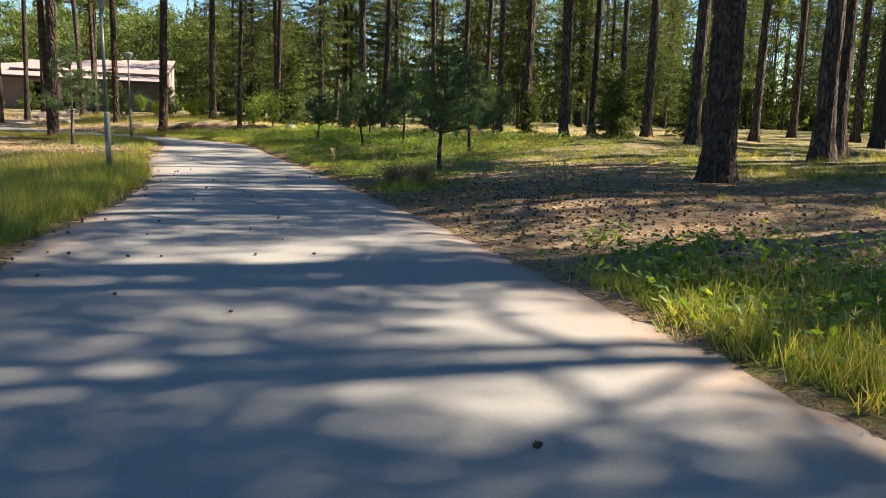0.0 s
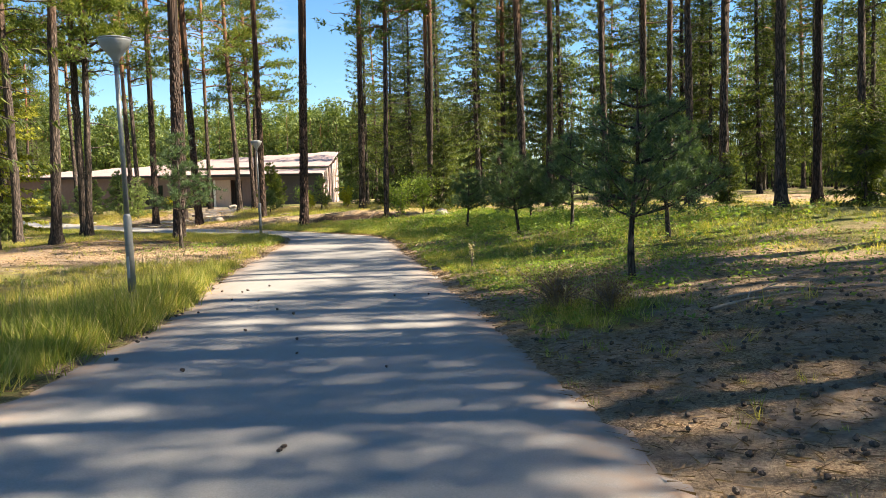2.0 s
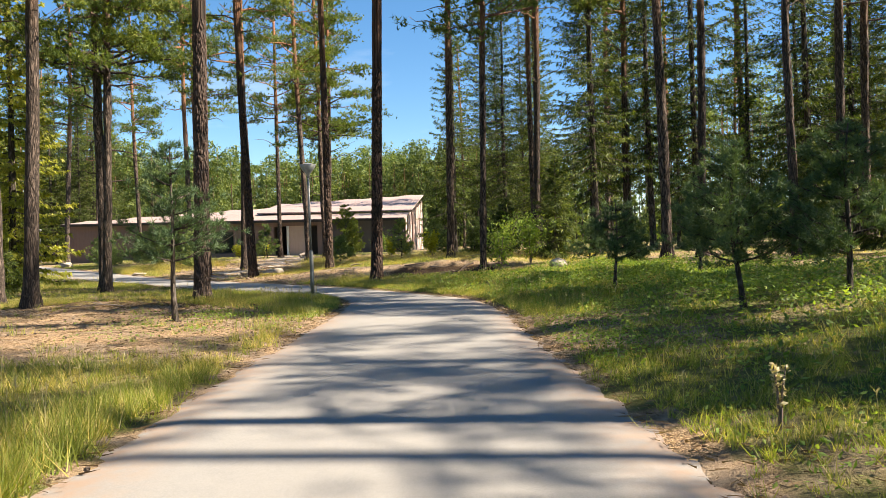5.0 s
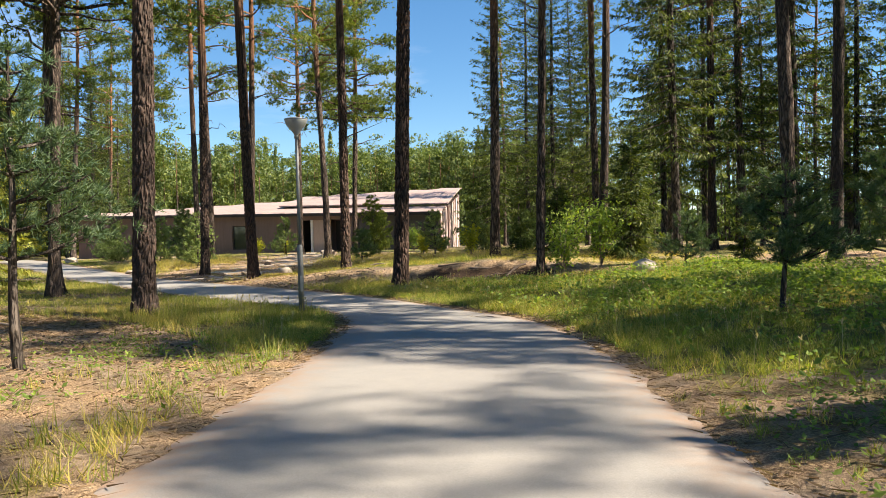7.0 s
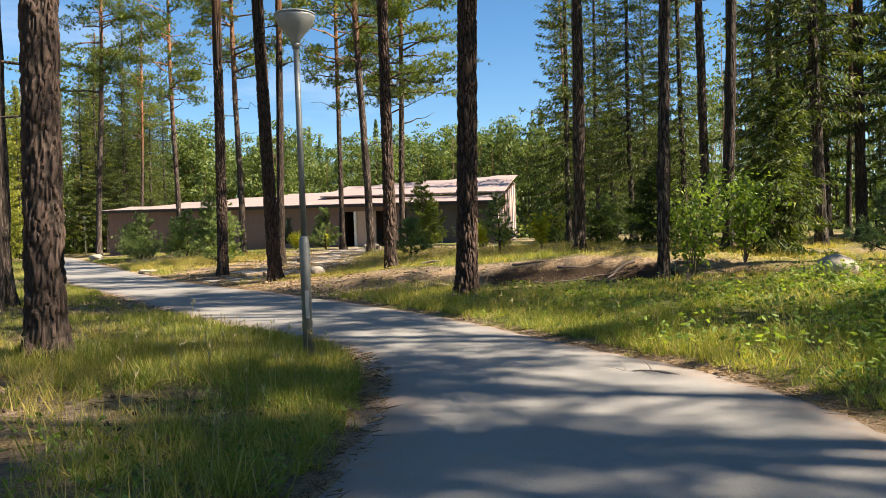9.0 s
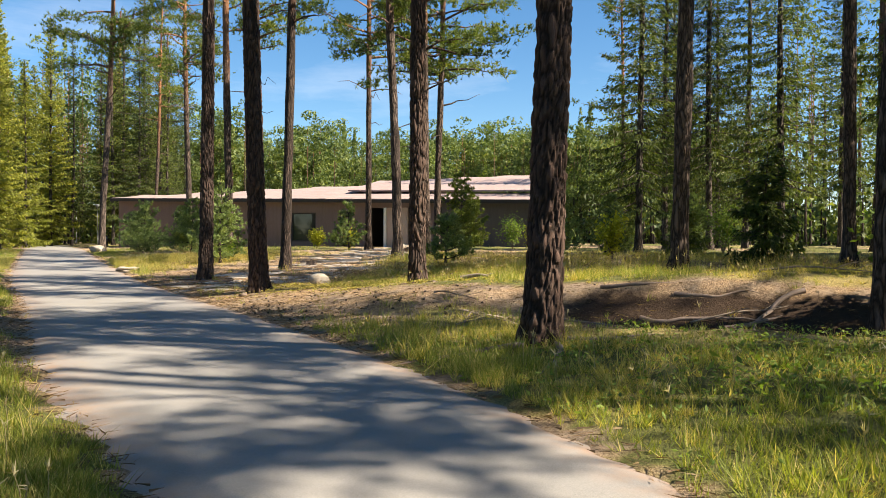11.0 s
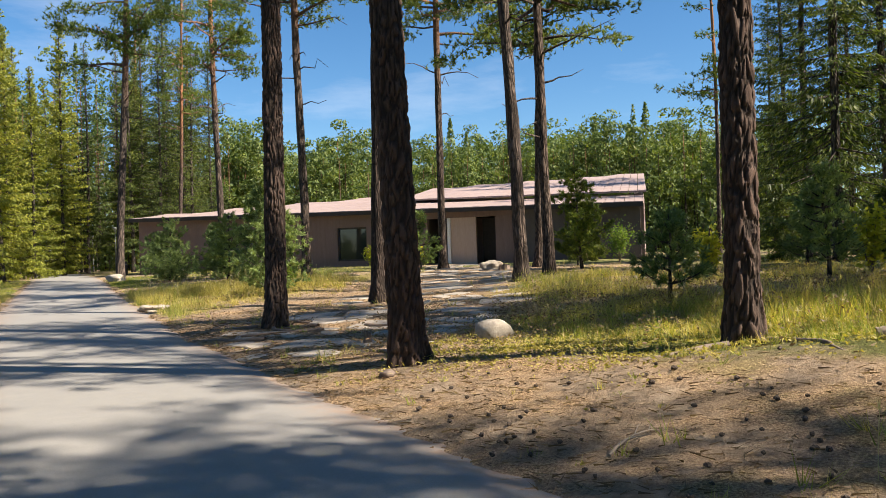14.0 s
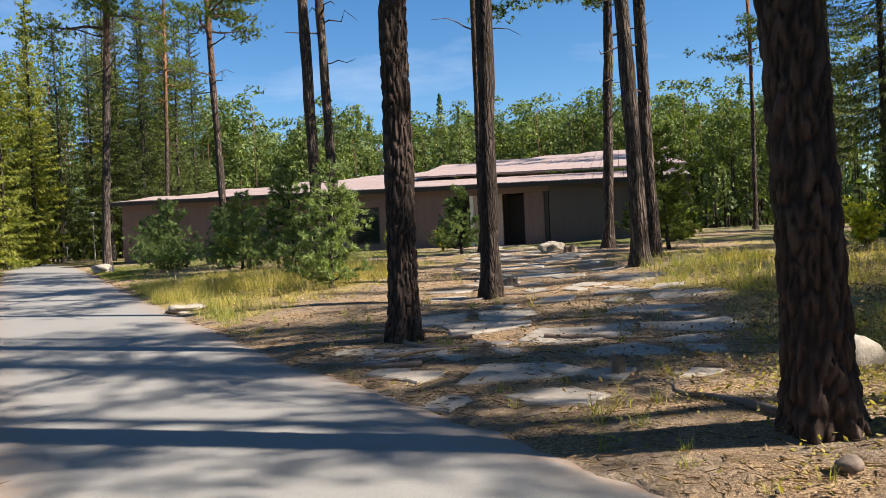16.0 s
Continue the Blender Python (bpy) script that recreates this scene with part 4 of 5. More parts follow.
# mostly unseen pines east of the start, added to dapple the path
wild_trees(20, 6, 26, -9, 17, 2.8, 0.0, lambda x, y: wooded(x, y))
wild_trees(30, -8, 34, -18, 42, 2.8, 0.06, lambda x, y: wooded(x, y) and not glade(x, y) and beside([(x, y)])[0][0] < 27)
wild_trees(46, -12, 48, 14, 84, 2.6, 0.72, lambda x, y: wooded(x, y) and not glade(x, y) and (beside([(x, y)])[0][0] > 18 or y > 46))
wild_trees(20, -2, 40, 47, 80, 2.4, 0.8, lambda x, y: wooded(x, y) and not glade(x, y))
wild_trees(20, -60, -9, 8, 60, 3.4, 0.35, lambda x, y: wooded(x, y) and beside([(x, y)])[1][0] < 0)
wild_trees(26, -80, -48, 52, 92, 2.0, 0.75, lambda x, y: 47 < bearing_from_bend(x, y)[0] < 64 and 50 < bearing_from_bend(x, y)[1] < 75 and beside([(x, y)])[0][0] > 2.5)


# far woods all round: one mass
def far_woods():
    rng = np.random.default_rng(77)
    O, D, L, paths = [], [], [], []
    for k in range(3700):
        low = k >= 1080
        open_side = k < 420
        deg = rng.uniform(6, 50) if open_side else rng.uniform(46, 80) if k < 600 else rng.uniform(46, 85) if 1080 <= k < 1500 else rng.uniform(305, 388) % 360 if k < 960 else rng.uniform(80, 310) if k < 1080 else rng.uniform(300, 395) % 360 if k < 2500 else rng.uniform(0, 360)
        a = np.radians(deg)
        R = rng.uniform(0, 1) ** 0.8 * 42
        d = (80 + R) if open_side else (80 + R * 0.7) if 4 < deg < 50 else (72 + R) if deg < 85 else (62 + R)
        x, y = -14 - d * np.sin(a), 33 + d * np.cos(a)
        H = (rng.uniform(10.5, 15.5) + 0.035 * R) if open_side or 3 < deg < 50 else rng.uniform(16, 23)
        if low:
            d = 57 + rng.uniform(0, 34) + (20 if 4 < deg < 50 else 6 if 50 <= deg < 85 else 0)
            x, y = -14 - d * np.sin(a), 33 + d * np.cos(a)
            H = rng.uniform(1.5, 4.5) if k >= 2500 or k < 1500 else rng.uniform(2.0, 7.0)
            if k >= 3550:
                x, y = rng.uniform(-116, -87), rng.uniform(72, 106)
                H = rng.uniform(5, 17)
            if beside([(x, y)])[0][0] < 2.2:
                continue
        z0 = z_at(x, y)
        paths.append([(np.array([x, y, z0 - 0.3]), 0.11), (np.array([x, y, z0 + 0.85 * H]), 0.02)])
        m = 160 if k >= 3550 else 40 if low else 900 if open_side else 420
        conic = rng.random() < 0.12
        first = 0.0 if low else H * (0.1 if conic else rng.uniform(0.15, 0.38))
        if conic or low:
            s = rng.uniform(0, 1, m) ** 0.8
            th = rng.uniform(0, 2 * np.pi, m)
            rr = (1 - s) ** 0.8 * rng.uniform(1.7, 2.3) * np.sqrt(rng.uniform(0.15, 1, m)) * (1 if conic else 0.8)
            base = np.stack([x + rr * np.cos(th), y + rr * np.sin(th), z0 + first + (H - first) * s], axis=1)
            out = np.stack([np.cos(th), np.sin(th), np.full(m, 0.3)], axis=1)
        else:
            nc = 17
            cs = rng.uniform(0, 1, nc)
            cr = np.sin(np.pi * (0.28 + 0.60 * cs)) * rng.uniform(1.5, 2.5) * rng.uniform(0.3, 1, nc)
            ca = rng.uniform(0, 2 * np.pi, nc)
            C = np.stack([x + cr * np.cos(ca), y + cr * np.sin(ca), z0 + first + (H - 0.5 - first) * cs], axis=1)
            out = rng.normal(size=(m, 3))
            out /= np.linalg.norm(out, axis=1)[:, None]
            base = C[rng.integers(0, nc, m)] + out * np.array([0.95, 0.95, 0.5]) * rng.uniform(0.75, 1.1, (m, 1))
        O.append(base)
        D.append(out + 0.45 * rng.normal(size=(m, 3)))
        L.append(rng.uniform(0.11, 0.23, m) * (1.6 if low else 1.0))
    V, F = scales(np.concatenate(O), np.concatenate(D), np.concatenate(L), rng)
    root = tagged(empty("far_woods", Matrix()), "distant belt of sunlit pine and spruce forest", "forest", kind="stuff")
    part_mesh("crowns", mesh_arrays("crowns", V, F, M_FAR), root)
    part_mesh("trunks", mesh_arrays("trunks", *tubes(paths, 5), M_BARK, True), root)


far_woods()


# ---- lamps, stones and other single things ----
def lamp_post():
    root = tagged(empty("lamp_post", Matrix()), "slim grey steel path lamp with a bowl-shaped head", "street lamp", "path lamps")
    part("sleeve", lathe_bm([(0.046, -0.3), (0.046, 1.02), (0.042, 1.06), (0.03, 1.09)], 16), M_POLE, root, smooth=True)
    part("pole", lathe_bm([(0.029, 1.08), (0.027, 2.0), (0.025, 2.84)], 14), M_POLE, root, smooth=True)
    head = part("shade", lathe_bm([(0.03, 2.80), (0.045, 2.84), (0.09, 2.90), (0.145, 2.96), (0.175, 3.03), (0.178, 3.05), (0.17, 3.052), (0.1, 3.06)], 28), M_SHADE, root, "grey bowl of the lamp", True)
    part("cap", lathe_bm([(0.165, 3.053), (0.185, 3.056), (0.182, 3.068), (0.10, 3.085), (0.02, 3.09)], 28), M_SHADE, head, smooth=True)
    part("collar", lathe_bm([(0.034, 2.76), (0.036, 2.8), (0.03, 2.81)], 14), M_POLE, root, smooth=True)
    part("hatch", box_bm(-0.018, 0.018, -0.0495, -0.043, 0.35, 0.6, 0.003), M_SHADE, root)
    return root


LAMP = lamp_post()
lamp_places = [(-5.75, 13.45), (-11.5, 28.9), (-60.4, 68.9), (-70.0, 74.5)]
for k, (x, y) in enumerate(lamp_places):
    m = pose(x, y, z_at(x, y) if k > 1 else 0.03, 0.6 if k == 0 else 0, -0.4, 40 * k)
    if k == 0:
        LAMP.matrix_basis = m
    else:
        copy_thing(LAMP, m)


def stone_mesh(name, sx, sy, sz, seed, mat, sub=3, rough=0.24, flat=0.0):
    bm = bmesh.new()
    bmesh.ops.create_icosphere(bm, subdivisions=sub, radius=1.0)
    off = Vector((seed * 5.3, seed * 2.1, seed))
    for v in bm.verts:
        d = 1 + rough * noise.noise(v.co * 1.3 + off) * 2 + rough * 0.5 * noise.noise(v.co * 4 + off)
        c = v.co * d
        if c.z > 1 - flat:
            c.z = 1 - flat + (c.z - 1 + flat) * 0.15
        v.co = Vector((c.x * sx, c.y * sy, c.z * sz))
    me = bpy.data.meshes.new(name)
    bm.to_mesh(me)
    bm.free()
    me.materials.append(mat)
    for p in me.polygons:
        p.use_smooth = True
    return me


def stone(name, label, category, x, y, s, seed, sink=0.3, turn=0, mat=None):
    ob = new(name, stone_mesh(name, *s, seed, mat or M_ROCK, 4 if s[0] > 0.3 else 2))
    ob.matrix_basis = pose(x, y, z_at(x, y) + s[2] * (1 - sink) - 0.01, 0, 0, turn)
    return tagged(ob, label, category)


stone("boulder", "pale granite boulder lying in dry grass", "rock", -19.42, 40.95, (0.205, 0.15, 0.165), 3, 0.38, 20)
stone("rock", "whitish rock at the edge of the path", "rock", -46.5, 57.6, (0.42, 0.3, 0.24), 5, 0.3, 10)
stone("rock", "small brown stone on needle litter", "rock", -19.5, 38.75, (0.075, 0.06, 0.05), 7, 0.35, 40, M_ROOT)
stone("rock", "half-buried pale stone in the grass", "rock", -30.0, 45.3, (0.36, 0.26, 0.09), 8, 0.4, 65)
stone("rock", "grey boulder among low shrubs", "rock", -7.0, 35.6, (0.3, 0.25, 0.2), 9, 0.4, 15)
stone("rock", "rounded stone beside the flagstones", "rock", -26.9, 57.0, (0.35, 0.26, 0.2), 10, 0.4, 33)


def stump(x, y, r, h, seed, tilt=0.0):
    root = tagged(empty("tree_stump", pose(x, y, z_at(x, y), tilt, 0, seed * 40)), "old weathered pine stump with a broken top", "tree stump")
    rng = random.Random(seed)
    seg = 16
    bm = bmesh.new()
    rows = []
    for i, z in enumerate((-0.15, 0.0, 0.12, 0.5, 1.0)):
        row = []
        for j in range(seg):
            a = 2 * math.pi * j / seg
            rr = r * (1.35 if i < 2 else 1.1 if i == 2 else 1.0) * (1 + 0.14 * math.sin(5 * a + seed)) + rng.uniform(-0.01, 0.01)
            zz = z * h if i < 4 else h * rng.uniform(0.8, 1.1)
            row.append(bm.verts.new((rr * math.cos(a), rr * math.sin(a), zz)))
        rows.append(row)
    for a, b in zip(rows, rows[1:]):
        for j in range(seg):
            bm.faces.new((a[j], a[(j + 1) % seg], b[(j + 1) % seg], b[j]))
    part("bark", bm, M_ROOT, root)
    bm = bmesh.new()
    c = bm.verts.new((0, 0, h * 0.86))
    ring = [bm.verts.new((r * 0.94 * math.cos(2 * math.pi * j / seg), r * 0.94 * math.sin(2 * math.pi * j / seg), h * rng.uniform(0.82, 0.92))) for j in range(seg)]
    for j in range(seg):
        bm.faces.new((c, ring[j], ring[(j + 1) % seg]))
    part("cut_face", bm, M_TWIG, root, "grey cracked cut face")
    return root


for k, s in enumerate([(-21.05, 40.75, 0.045, 0.17), (-26.1, 56.2, 0.17, 0.2), (-24.6, 47.6, 0.14, 0.14), (5.6, 25.8, 0.16, 0.35)]):
    stump(*s, k + 2, 0)


def crooked(x, y, length, heading, r0, seed, lift=0.02, wander=0.25, n=9, rise=0.0, side=0):
    """Points of a root or branch that runs over the ground."""
    rng = random.Random(seed)
    a = radians(heading)
    pts = []
    for i in range(n):
        t = i / (n - 1)
        z = z_at(x, y) + lift * (1 - t) - 0.015 * t + rise * math.sin(t * math.pi)
        pts.append((np.array([x, y, z]), r0 * (1 - 0.8 * t)))
        a += rng.uniform(-wander, wander)
        x += math.cos(a) * length / (n - 1)
        y += math.sin(a) * length / (n - 1)
    return pts


def lying(name, label, category, pathlist, mat, seg=7):
    me = mesh_arrays(name, *tubes(pathlist, seg), mat, True)
    return tagged(new(name, me), label, category)


root_starts = [(-19.8, 39.5, 150), (-24.1, 42.2, 230), (-23.8, 42.3, 290), (-24.2, 42.6, 160), (-23.8, 42.7, 20),
               (-12.6, 34.7, 235), (-12.3, 34.8, 300), (-12.3, 35.1, 20), (-16.7, 39.7, 215), (-16.4, 39.8, 320), (-22.9, 49.6, 240), (-24.3, 45.7, 250), (-24.1, 46.0, 10),
               (-22.6, 41.9, 200), (-23.0, 42.3, 170), (-13.2, 37.3, 20), (-12.9, 38.35, 350), (-10.4, 38.35, 190), (-11.9, 38.2, 10), (-9.6, 38.3, 340), (-12.2, 37.6, 330), (-11.2, 37.5, 15), (-23.6, 41.3, 20), (-22.9, 41.0, 185), (-22.2, 42.4, 340)]
for k, (x, y, hd) in enumerate(root_starts):
    rnd = random.Random(k)
    lying("tree_root", "bare grey-brown pine root snaking over the soil", "tree root",
          [crooked(x, y, rnd.uniform(0.8, 2.0), hd, rnd.uniform(0.022, 0.042), k + 3, 0.015, 0.4, 12)], M_ROOT)

sticks = [(-15.6, 39.6, 0.6, 10, 0.05, "bleached log lying on the litter"), (-14.1, 36.9, 0.9, 300, 0.016, "broken dead branch on bare soil"), (-13.6, 36.7, 1.0, 240, 0.014, "broken dead branch on bare soil"),
          (-15.2, 37.9, 0.9, 320, 0.016, "thin fallen branch on needle litter"), (-16.9, 36.9, 0.5, 60, 0.01, "thin fallen branch on needle litter"), (0.5, 12.4, 1.1, 20, 0.018, "dry crooked branch beside brown heather"),
          (0.7, 12.9, 1.0, 340, 0.014, "dry crooked branch beside brown heather"), (2.6, 13.5, 2.4, 15, 0.02, "long fallen branch on pine litter"), (3.0, 14.4, 2.0, 350, 0.02, "long fallen branch on pine litter"),
          (-8.2, 28.9, 0.7, 160, 0.012, "twig lying at the path's edge"), (-14.6, 26.3, 1.6, 200, 0.02, "fallen branch among thin grass"), (-11.6, 37.6, 1.2, 20, 0.015, "bare branch at the edge of a hollow"),
          (-11.0, 39.3, 1.6, 350, 0.02, "bare branch at the edge of a hollow"), (1.6, 4.4, 0.3, 120, 0.006, "twig lying at the path's edge"), (-13.9, 35.9, 0.8, 30, 0.012, "bleached log lying on the litter")]
for k, (x, y, L, hd, r, label) in enumerate(sticks):
    main = crooked(x, y, L, hd, r, k + 50, r, 0.3, 8, 0.06)
    forks = []
    rnd = random.Random(k)
    for f in range(3 if r < 0.05 else 1):
        i = rnd.randrange(2, 6)
        p, rr = main[i]
        a = radians(hd + rnd.choice((-1, 1)) * rnd.uniform(30, 60))
        forks.append([(p, rr * 0.7), (p + np.array([math.cos(a) * 0.15, math.sin(a) * 0.15, 0.05]) * (L / 1.2), rr * 0.5), (p + np.array([math.cos(a) * 0.33, math.sin(a) * 0.33, 0.08]) * (L / 1.2), rr * 0.2)])
    lying("fallen_branch", label, "branch", [main] + forks, M_TWIG, 6)


# ---- flagstones from the path to the entrance ----
flags = tagged(empty("pavement", Matrix()), "scattered irregular grey flagstones set in bare soil", "paving", kind="structure")
frng = random.Random(31)
way = smooth_line([(-21.9, 39.7), (-22.3, 41.5), (-22.6, 44.0), (-24.0, 48.0), (-26.3, 53.0), (-29.5, 59.5), (-32.8, 65.5)], 10)
laid = []
tries = 0
while len(laid) < 92 and tries < 4000:
    tries += 1
    k = frng.random() ** 1.25 * (len(way) - 1)
    i = int(k)
    c = way[i] * (1 - k + i) + way[min(i + 1, len(way) - 1)] * (k - i)
    spread = 1.9 if c[1] < 48 else 1.5
    x, y = c[0] + frng.uniform(-spread, spread), c[1] + frng.uniform(-0.4, 0.4)
    r = frng.choice((0.22, 0.35, 0.5, 0.6, 0.72)) * frng.uniform(0.85, 1.15)
    if any(math.hypot(x - a, y - b) < (r + q) * 0.9 for a, b, q in laid) or any(math.hypot(x - a, y - b) < 0.45 + r * 0.6 for a, b in placed) or beside([(x, y)])[0][0] < r * 0.6 or math.hypot(x + 19.6, y - 39.3) < 1.5 + r:
        continue
    laid.append((x, y, r))
    n = frng.randrange(5, 8)
    bm = bmesh.new()
    top, low = [], []
    lift = frng.uniform(0.010, 0.026)
    for j in range(n):
        a = 2 * math.pi * (j + frng.uniform(-0.3, 0.3)) / n
        rr = r * frng.uniform(0.55, 1.35)
        px, py = rr * math.cos(a), rr * math.sin(a) * 0.85
        z = z_at(x + px, y + py)
        top.append(bm.verts.new((px, py, z + lift)))
        low.append(bm.verts.new((px * 1.03, py * 1.03, z - 0.06)))
    bm.faces.new(top)
    for j in range(n):
        bm.faces.new((low[j], low[(j + 1) % n], top[(j + 1) % n], top[j]))
    bmesh.ops.recalc_face_normals(bm, faces=bm.faces[:])
    bmesh.ops.bevel(bm, geom=[e for e in bm.edges if all(v in top for v in e.verts)], offset=0.012, segments=1, affect='EDGES')
    ob = part("flagstone", bm, M_SLAB, flags)
    ob.location = (x, y, 0)


# ---- young trees and bushes ----
def young_pine(height, clear, reach, seed, label, dens=1.0, leaf=None, wide=1.0):
    rng = np.random.default_rng(seed)
    V, F, info = trunk_arrays(height * 0.97, 0.012 + 0.011 * height, seed, 8, 12, 0.002, 0.06, 0.3, 0.008)
    paths, O, D = [], [], []
    h = clear
    while h < height:
        s = (h - clear) / (height - clear)
        for k in range(5 if s < 0.9 else 3):
            az = rng.uniform(0, 2 * np.pi)
            L = reach * (1 - s) ** 0.7 * rng.uniform(0.65, 1.1) + 0.12
            out = np.array([np.cos(az), np.sin(az), 0])
            p0, _ = at_height(info, h * 0.97)
            pts = [(p0 + out * L * q + np.array([0, 0, L * (0.12 * q + 0.3 * q * q)]), 0.012 * (1 - q) + 0.004) for q in np.linspace(0, 1, 4)]
            paths.append(pts)
            m = max(4, int(L * 20 * dens))
            for q in rng.uniform(0.3, 1.05, m):
                i = min(int(q * 3), 2)
                f = q * 3 - i
                c = pts[i][0] * (1 - f) + pts[i + 1][0] * f + rng.normal(size=3) * np.array([0.09, 0.09, 0.05]) * (0.4 + L)
                nb = 30
                O.append(np.repeat(c[None], nb, axis=0) + rng.normal(size=(nb, 3)) * 0.018)
                D.append(out * 0.6 + np.array([0, 0, 0.55]) + rng.normal(size=(nb, 3)) * 0.75)
        h += rng.uniform(0.13, 0.2) + 0.04 * height * 0.5
    c, _ = at_height(info, height * 0.95)
    O.append(np.repeat(c[None], 30, axis=0))
    D.append(np.array([0, 0, 1.2]) + rng.normal(size=(30, 3)) * 0.5)
    O, D = np.concatenate(O), np.concatenate(D)
    n = len(O)
    crown = blades(O, D, rng.uniform(0.07, 0.14, n), rng.uniform(0.007, 0.015, n) * wide, rng)
    return tree_thing("young_pine", label, "young tree", (V, F), tubes(paths, 4), crown, M_SPRUCE_BARK, leaf or M_YOUNG, "young pines")


for k, (x, y, h, clear, reach, dens) in enumerate([(-0.1, 14.65, 2.3, 0.75, 0.88, 0.5), (-2.45, 23.2, 2.1, 0.6, 0.75, 1.1), (-4.55, 28.1, 1.75, 0.6, 0.6, 1.0), (0.55, 18.9, 2.1, 0.7, 0.8, 1.0), (-1.25, 23.2, 2.2, 0.55, 0.8, 1.1),
                                                  (-11.0, 23.3, 2.9, 1.0, 0.8, 0.8), (-3.0, 31.0, 2.0, 0.5, 0.7, 1.0), (1.6, 27.0, 1.8, 0.5, 0.7, 1.0), (-6.2, 36.5, 1.3, 0.3, 0.5, 1.0)]):
    set_tree(young_pine(h, clear, reach, 300 + k, "young pine with blue-green needles and a bare lower stem", dens), x, y)
for k, (x, y, h, clear, reach, dens) in enumerate([(-41.5, 56.3, 2.7, 0.05, 1.35, 1.3), (-38.6, 56.2, 2.2, 0.05, 0.9, 1.2), (-32.4, 51.8, 3.0, 0.1, 1.05, 1.3), (-36.4, 54.4, 2.6, 0.1, 1.0, 1.2), (-30.5, 58.4, 2.3, 0.2, 0.8, 1.0),
                                                  (-23.3, 55.7, 3.2, 0.2, 1.0, 1.2), (-24.4, 58.6, 2.4, 0.2, 0.7, 1.0), (-18.1, 43.9, 1.3, 0.25, 0.45, 0.9), (-28.5, 47.8, 2.6, 0.15, 0.8, 1.1), (-16.2, 46.4, 1.9, 0.4, 0.5, 0.8), (-16.9, 53.0, 2.0, 0.2, 0.6, 0.9), (-14.0, 52.0, 1.8, 0.2, 0.6, 0.9), (-43.8, 58.4, 2.2, 0.05, 1.0, 1.2)]):
    set_tree(young_pine(h, clear, reach, 330 + k, "bushy young pine growing in tall dry grass", dens * 0.72, M_PINE if k in (5, 6) else M_BUSH, 2.0), x, y)

SAPLINGS = []
for k, (h, reach) in enumerate([(2.2, 0.75), (1.5, 0.55), (3.4, 1.0)]):
    V, F, info = trunk_arrays(h, 0.03, 370 + k, 7, 10, 0.002, 0.03, 0.2, 0.006)
    limbs, crown = spruce_crown(h, 0.12, info, 380 + k, reach=reach, step=0.17, per_whorl=6, dens=2.6, width=0.035)
    SAPLINGS.append(tree_thing("spruce_sapling", "small pale green spruce sapling on the forest floor", "young tree", (V, F), limbs, crown, M_SPRUCE_BARK, M_SPRUCE, "spruce saplings"))
for k, (x, y) in enumerate([(3.4, 33.0), (-13.9, 50.6), (-7.9, 40.2), (-11.6, 47.5), (-5.0, 38.6), (0.0, 36.0), (5.0, 24.0), (9.0, 27.0), (-17.9, 58.5), (-15.2, 57.3), (2.0, 38.5), (10.5, 33.5), (-26.5, 35.0), (-22.0, 30.0)]):
    set_tree(SAPLINGS[k % 3], x, y, 37 * k, 0, 0, 0.8 + 0.13 * (k % 4))


def leaf_mass(P, size, spread, up, rng):
    """Small pointed leaves lying roughly level round each point."""
    n = len(P)
    nrm = rng.normal(size=(n, 3)) * spread + np.array([0, 0, up])
    nrm /= np.linalg.norm(nrm, axis=1)[:, None]
    a = np.cross(nrm, rng.normal(size=(n, 3)))
    a /= np.linalg.norm(a, axis=1)[:, None] + 1e-9
    b = np.cross(nrm, a)
    s = (size * rng.uniform(0.6, 1.4, n))[:, None]
    V = np.stack([P - a * s, P + b * s * 0.5 - nrm * s * 0.12, P + a * s, P - b * s * 0.5 - nrm * s * 0.12], axis=1).reshape(-1, 3)
    return V, np.arange(4 * n).reshape(-1, 4)


def bush(name, label, x, y, r, h, n, leaf, mat, seed, stems=9):
    rng = np.random.default_rng(seed)
    z0 = z_at(x, y)
    root = tagged(empty(name, pose(x, y, z0)), label, "bush")
    paths, P = [], []
    for k in range(stems):
        a, lean = rng.uniform(0, 2 * np.pi), rng.uniform(0.1, 1.0)
        tip = np.array([np.cos(a) * r * lean, np.sin(a) * r * lean, h * rng.uniform(0.6, 1.0)])
        paths.append([(np.array([0, 0, -0.05]), 0.01), (tip * np.array([0.35, 0.35, 0.55]), 0.007), (tip, 0.003)])
        m = n // stems
        t = rng.uniform(0.25, 1.05, m)[:, None]
        P.append(tip * np.array([1, 1, 1.0]) * t ** np.array([1.4, 1.4, 0.8]) + rng.normal(size=(m, 3)) * r * 0.2)
    P = np.concatenate(P)
    P[:, 2] = np.maximum(P[:, 2], 0.02)
    tagged(part_mesh("stem", mesh_arrays("stem", *tubes(paths, 4), M_ROOT, True), root), kind="stuff")
    tagged(part_mesh("foliage", mesh_arrays("foliage", *leaf_mass(P, leaf, 0.7, 0.6, rng), mat), root), kind="stuff")
    return root


bush("heather_bush", "brown dried-up heather bush beside the path", -0.85, 13.1, 0.42, 0.4, 5200, 0.008, M_HEATHER, 1, 26)
bush("heather_bush", "brown dried-up heather bush beside the path", -0.35, 12.8, 0.36, 0.3, 4200, 0.008, M_HEATHER, 2, 22)
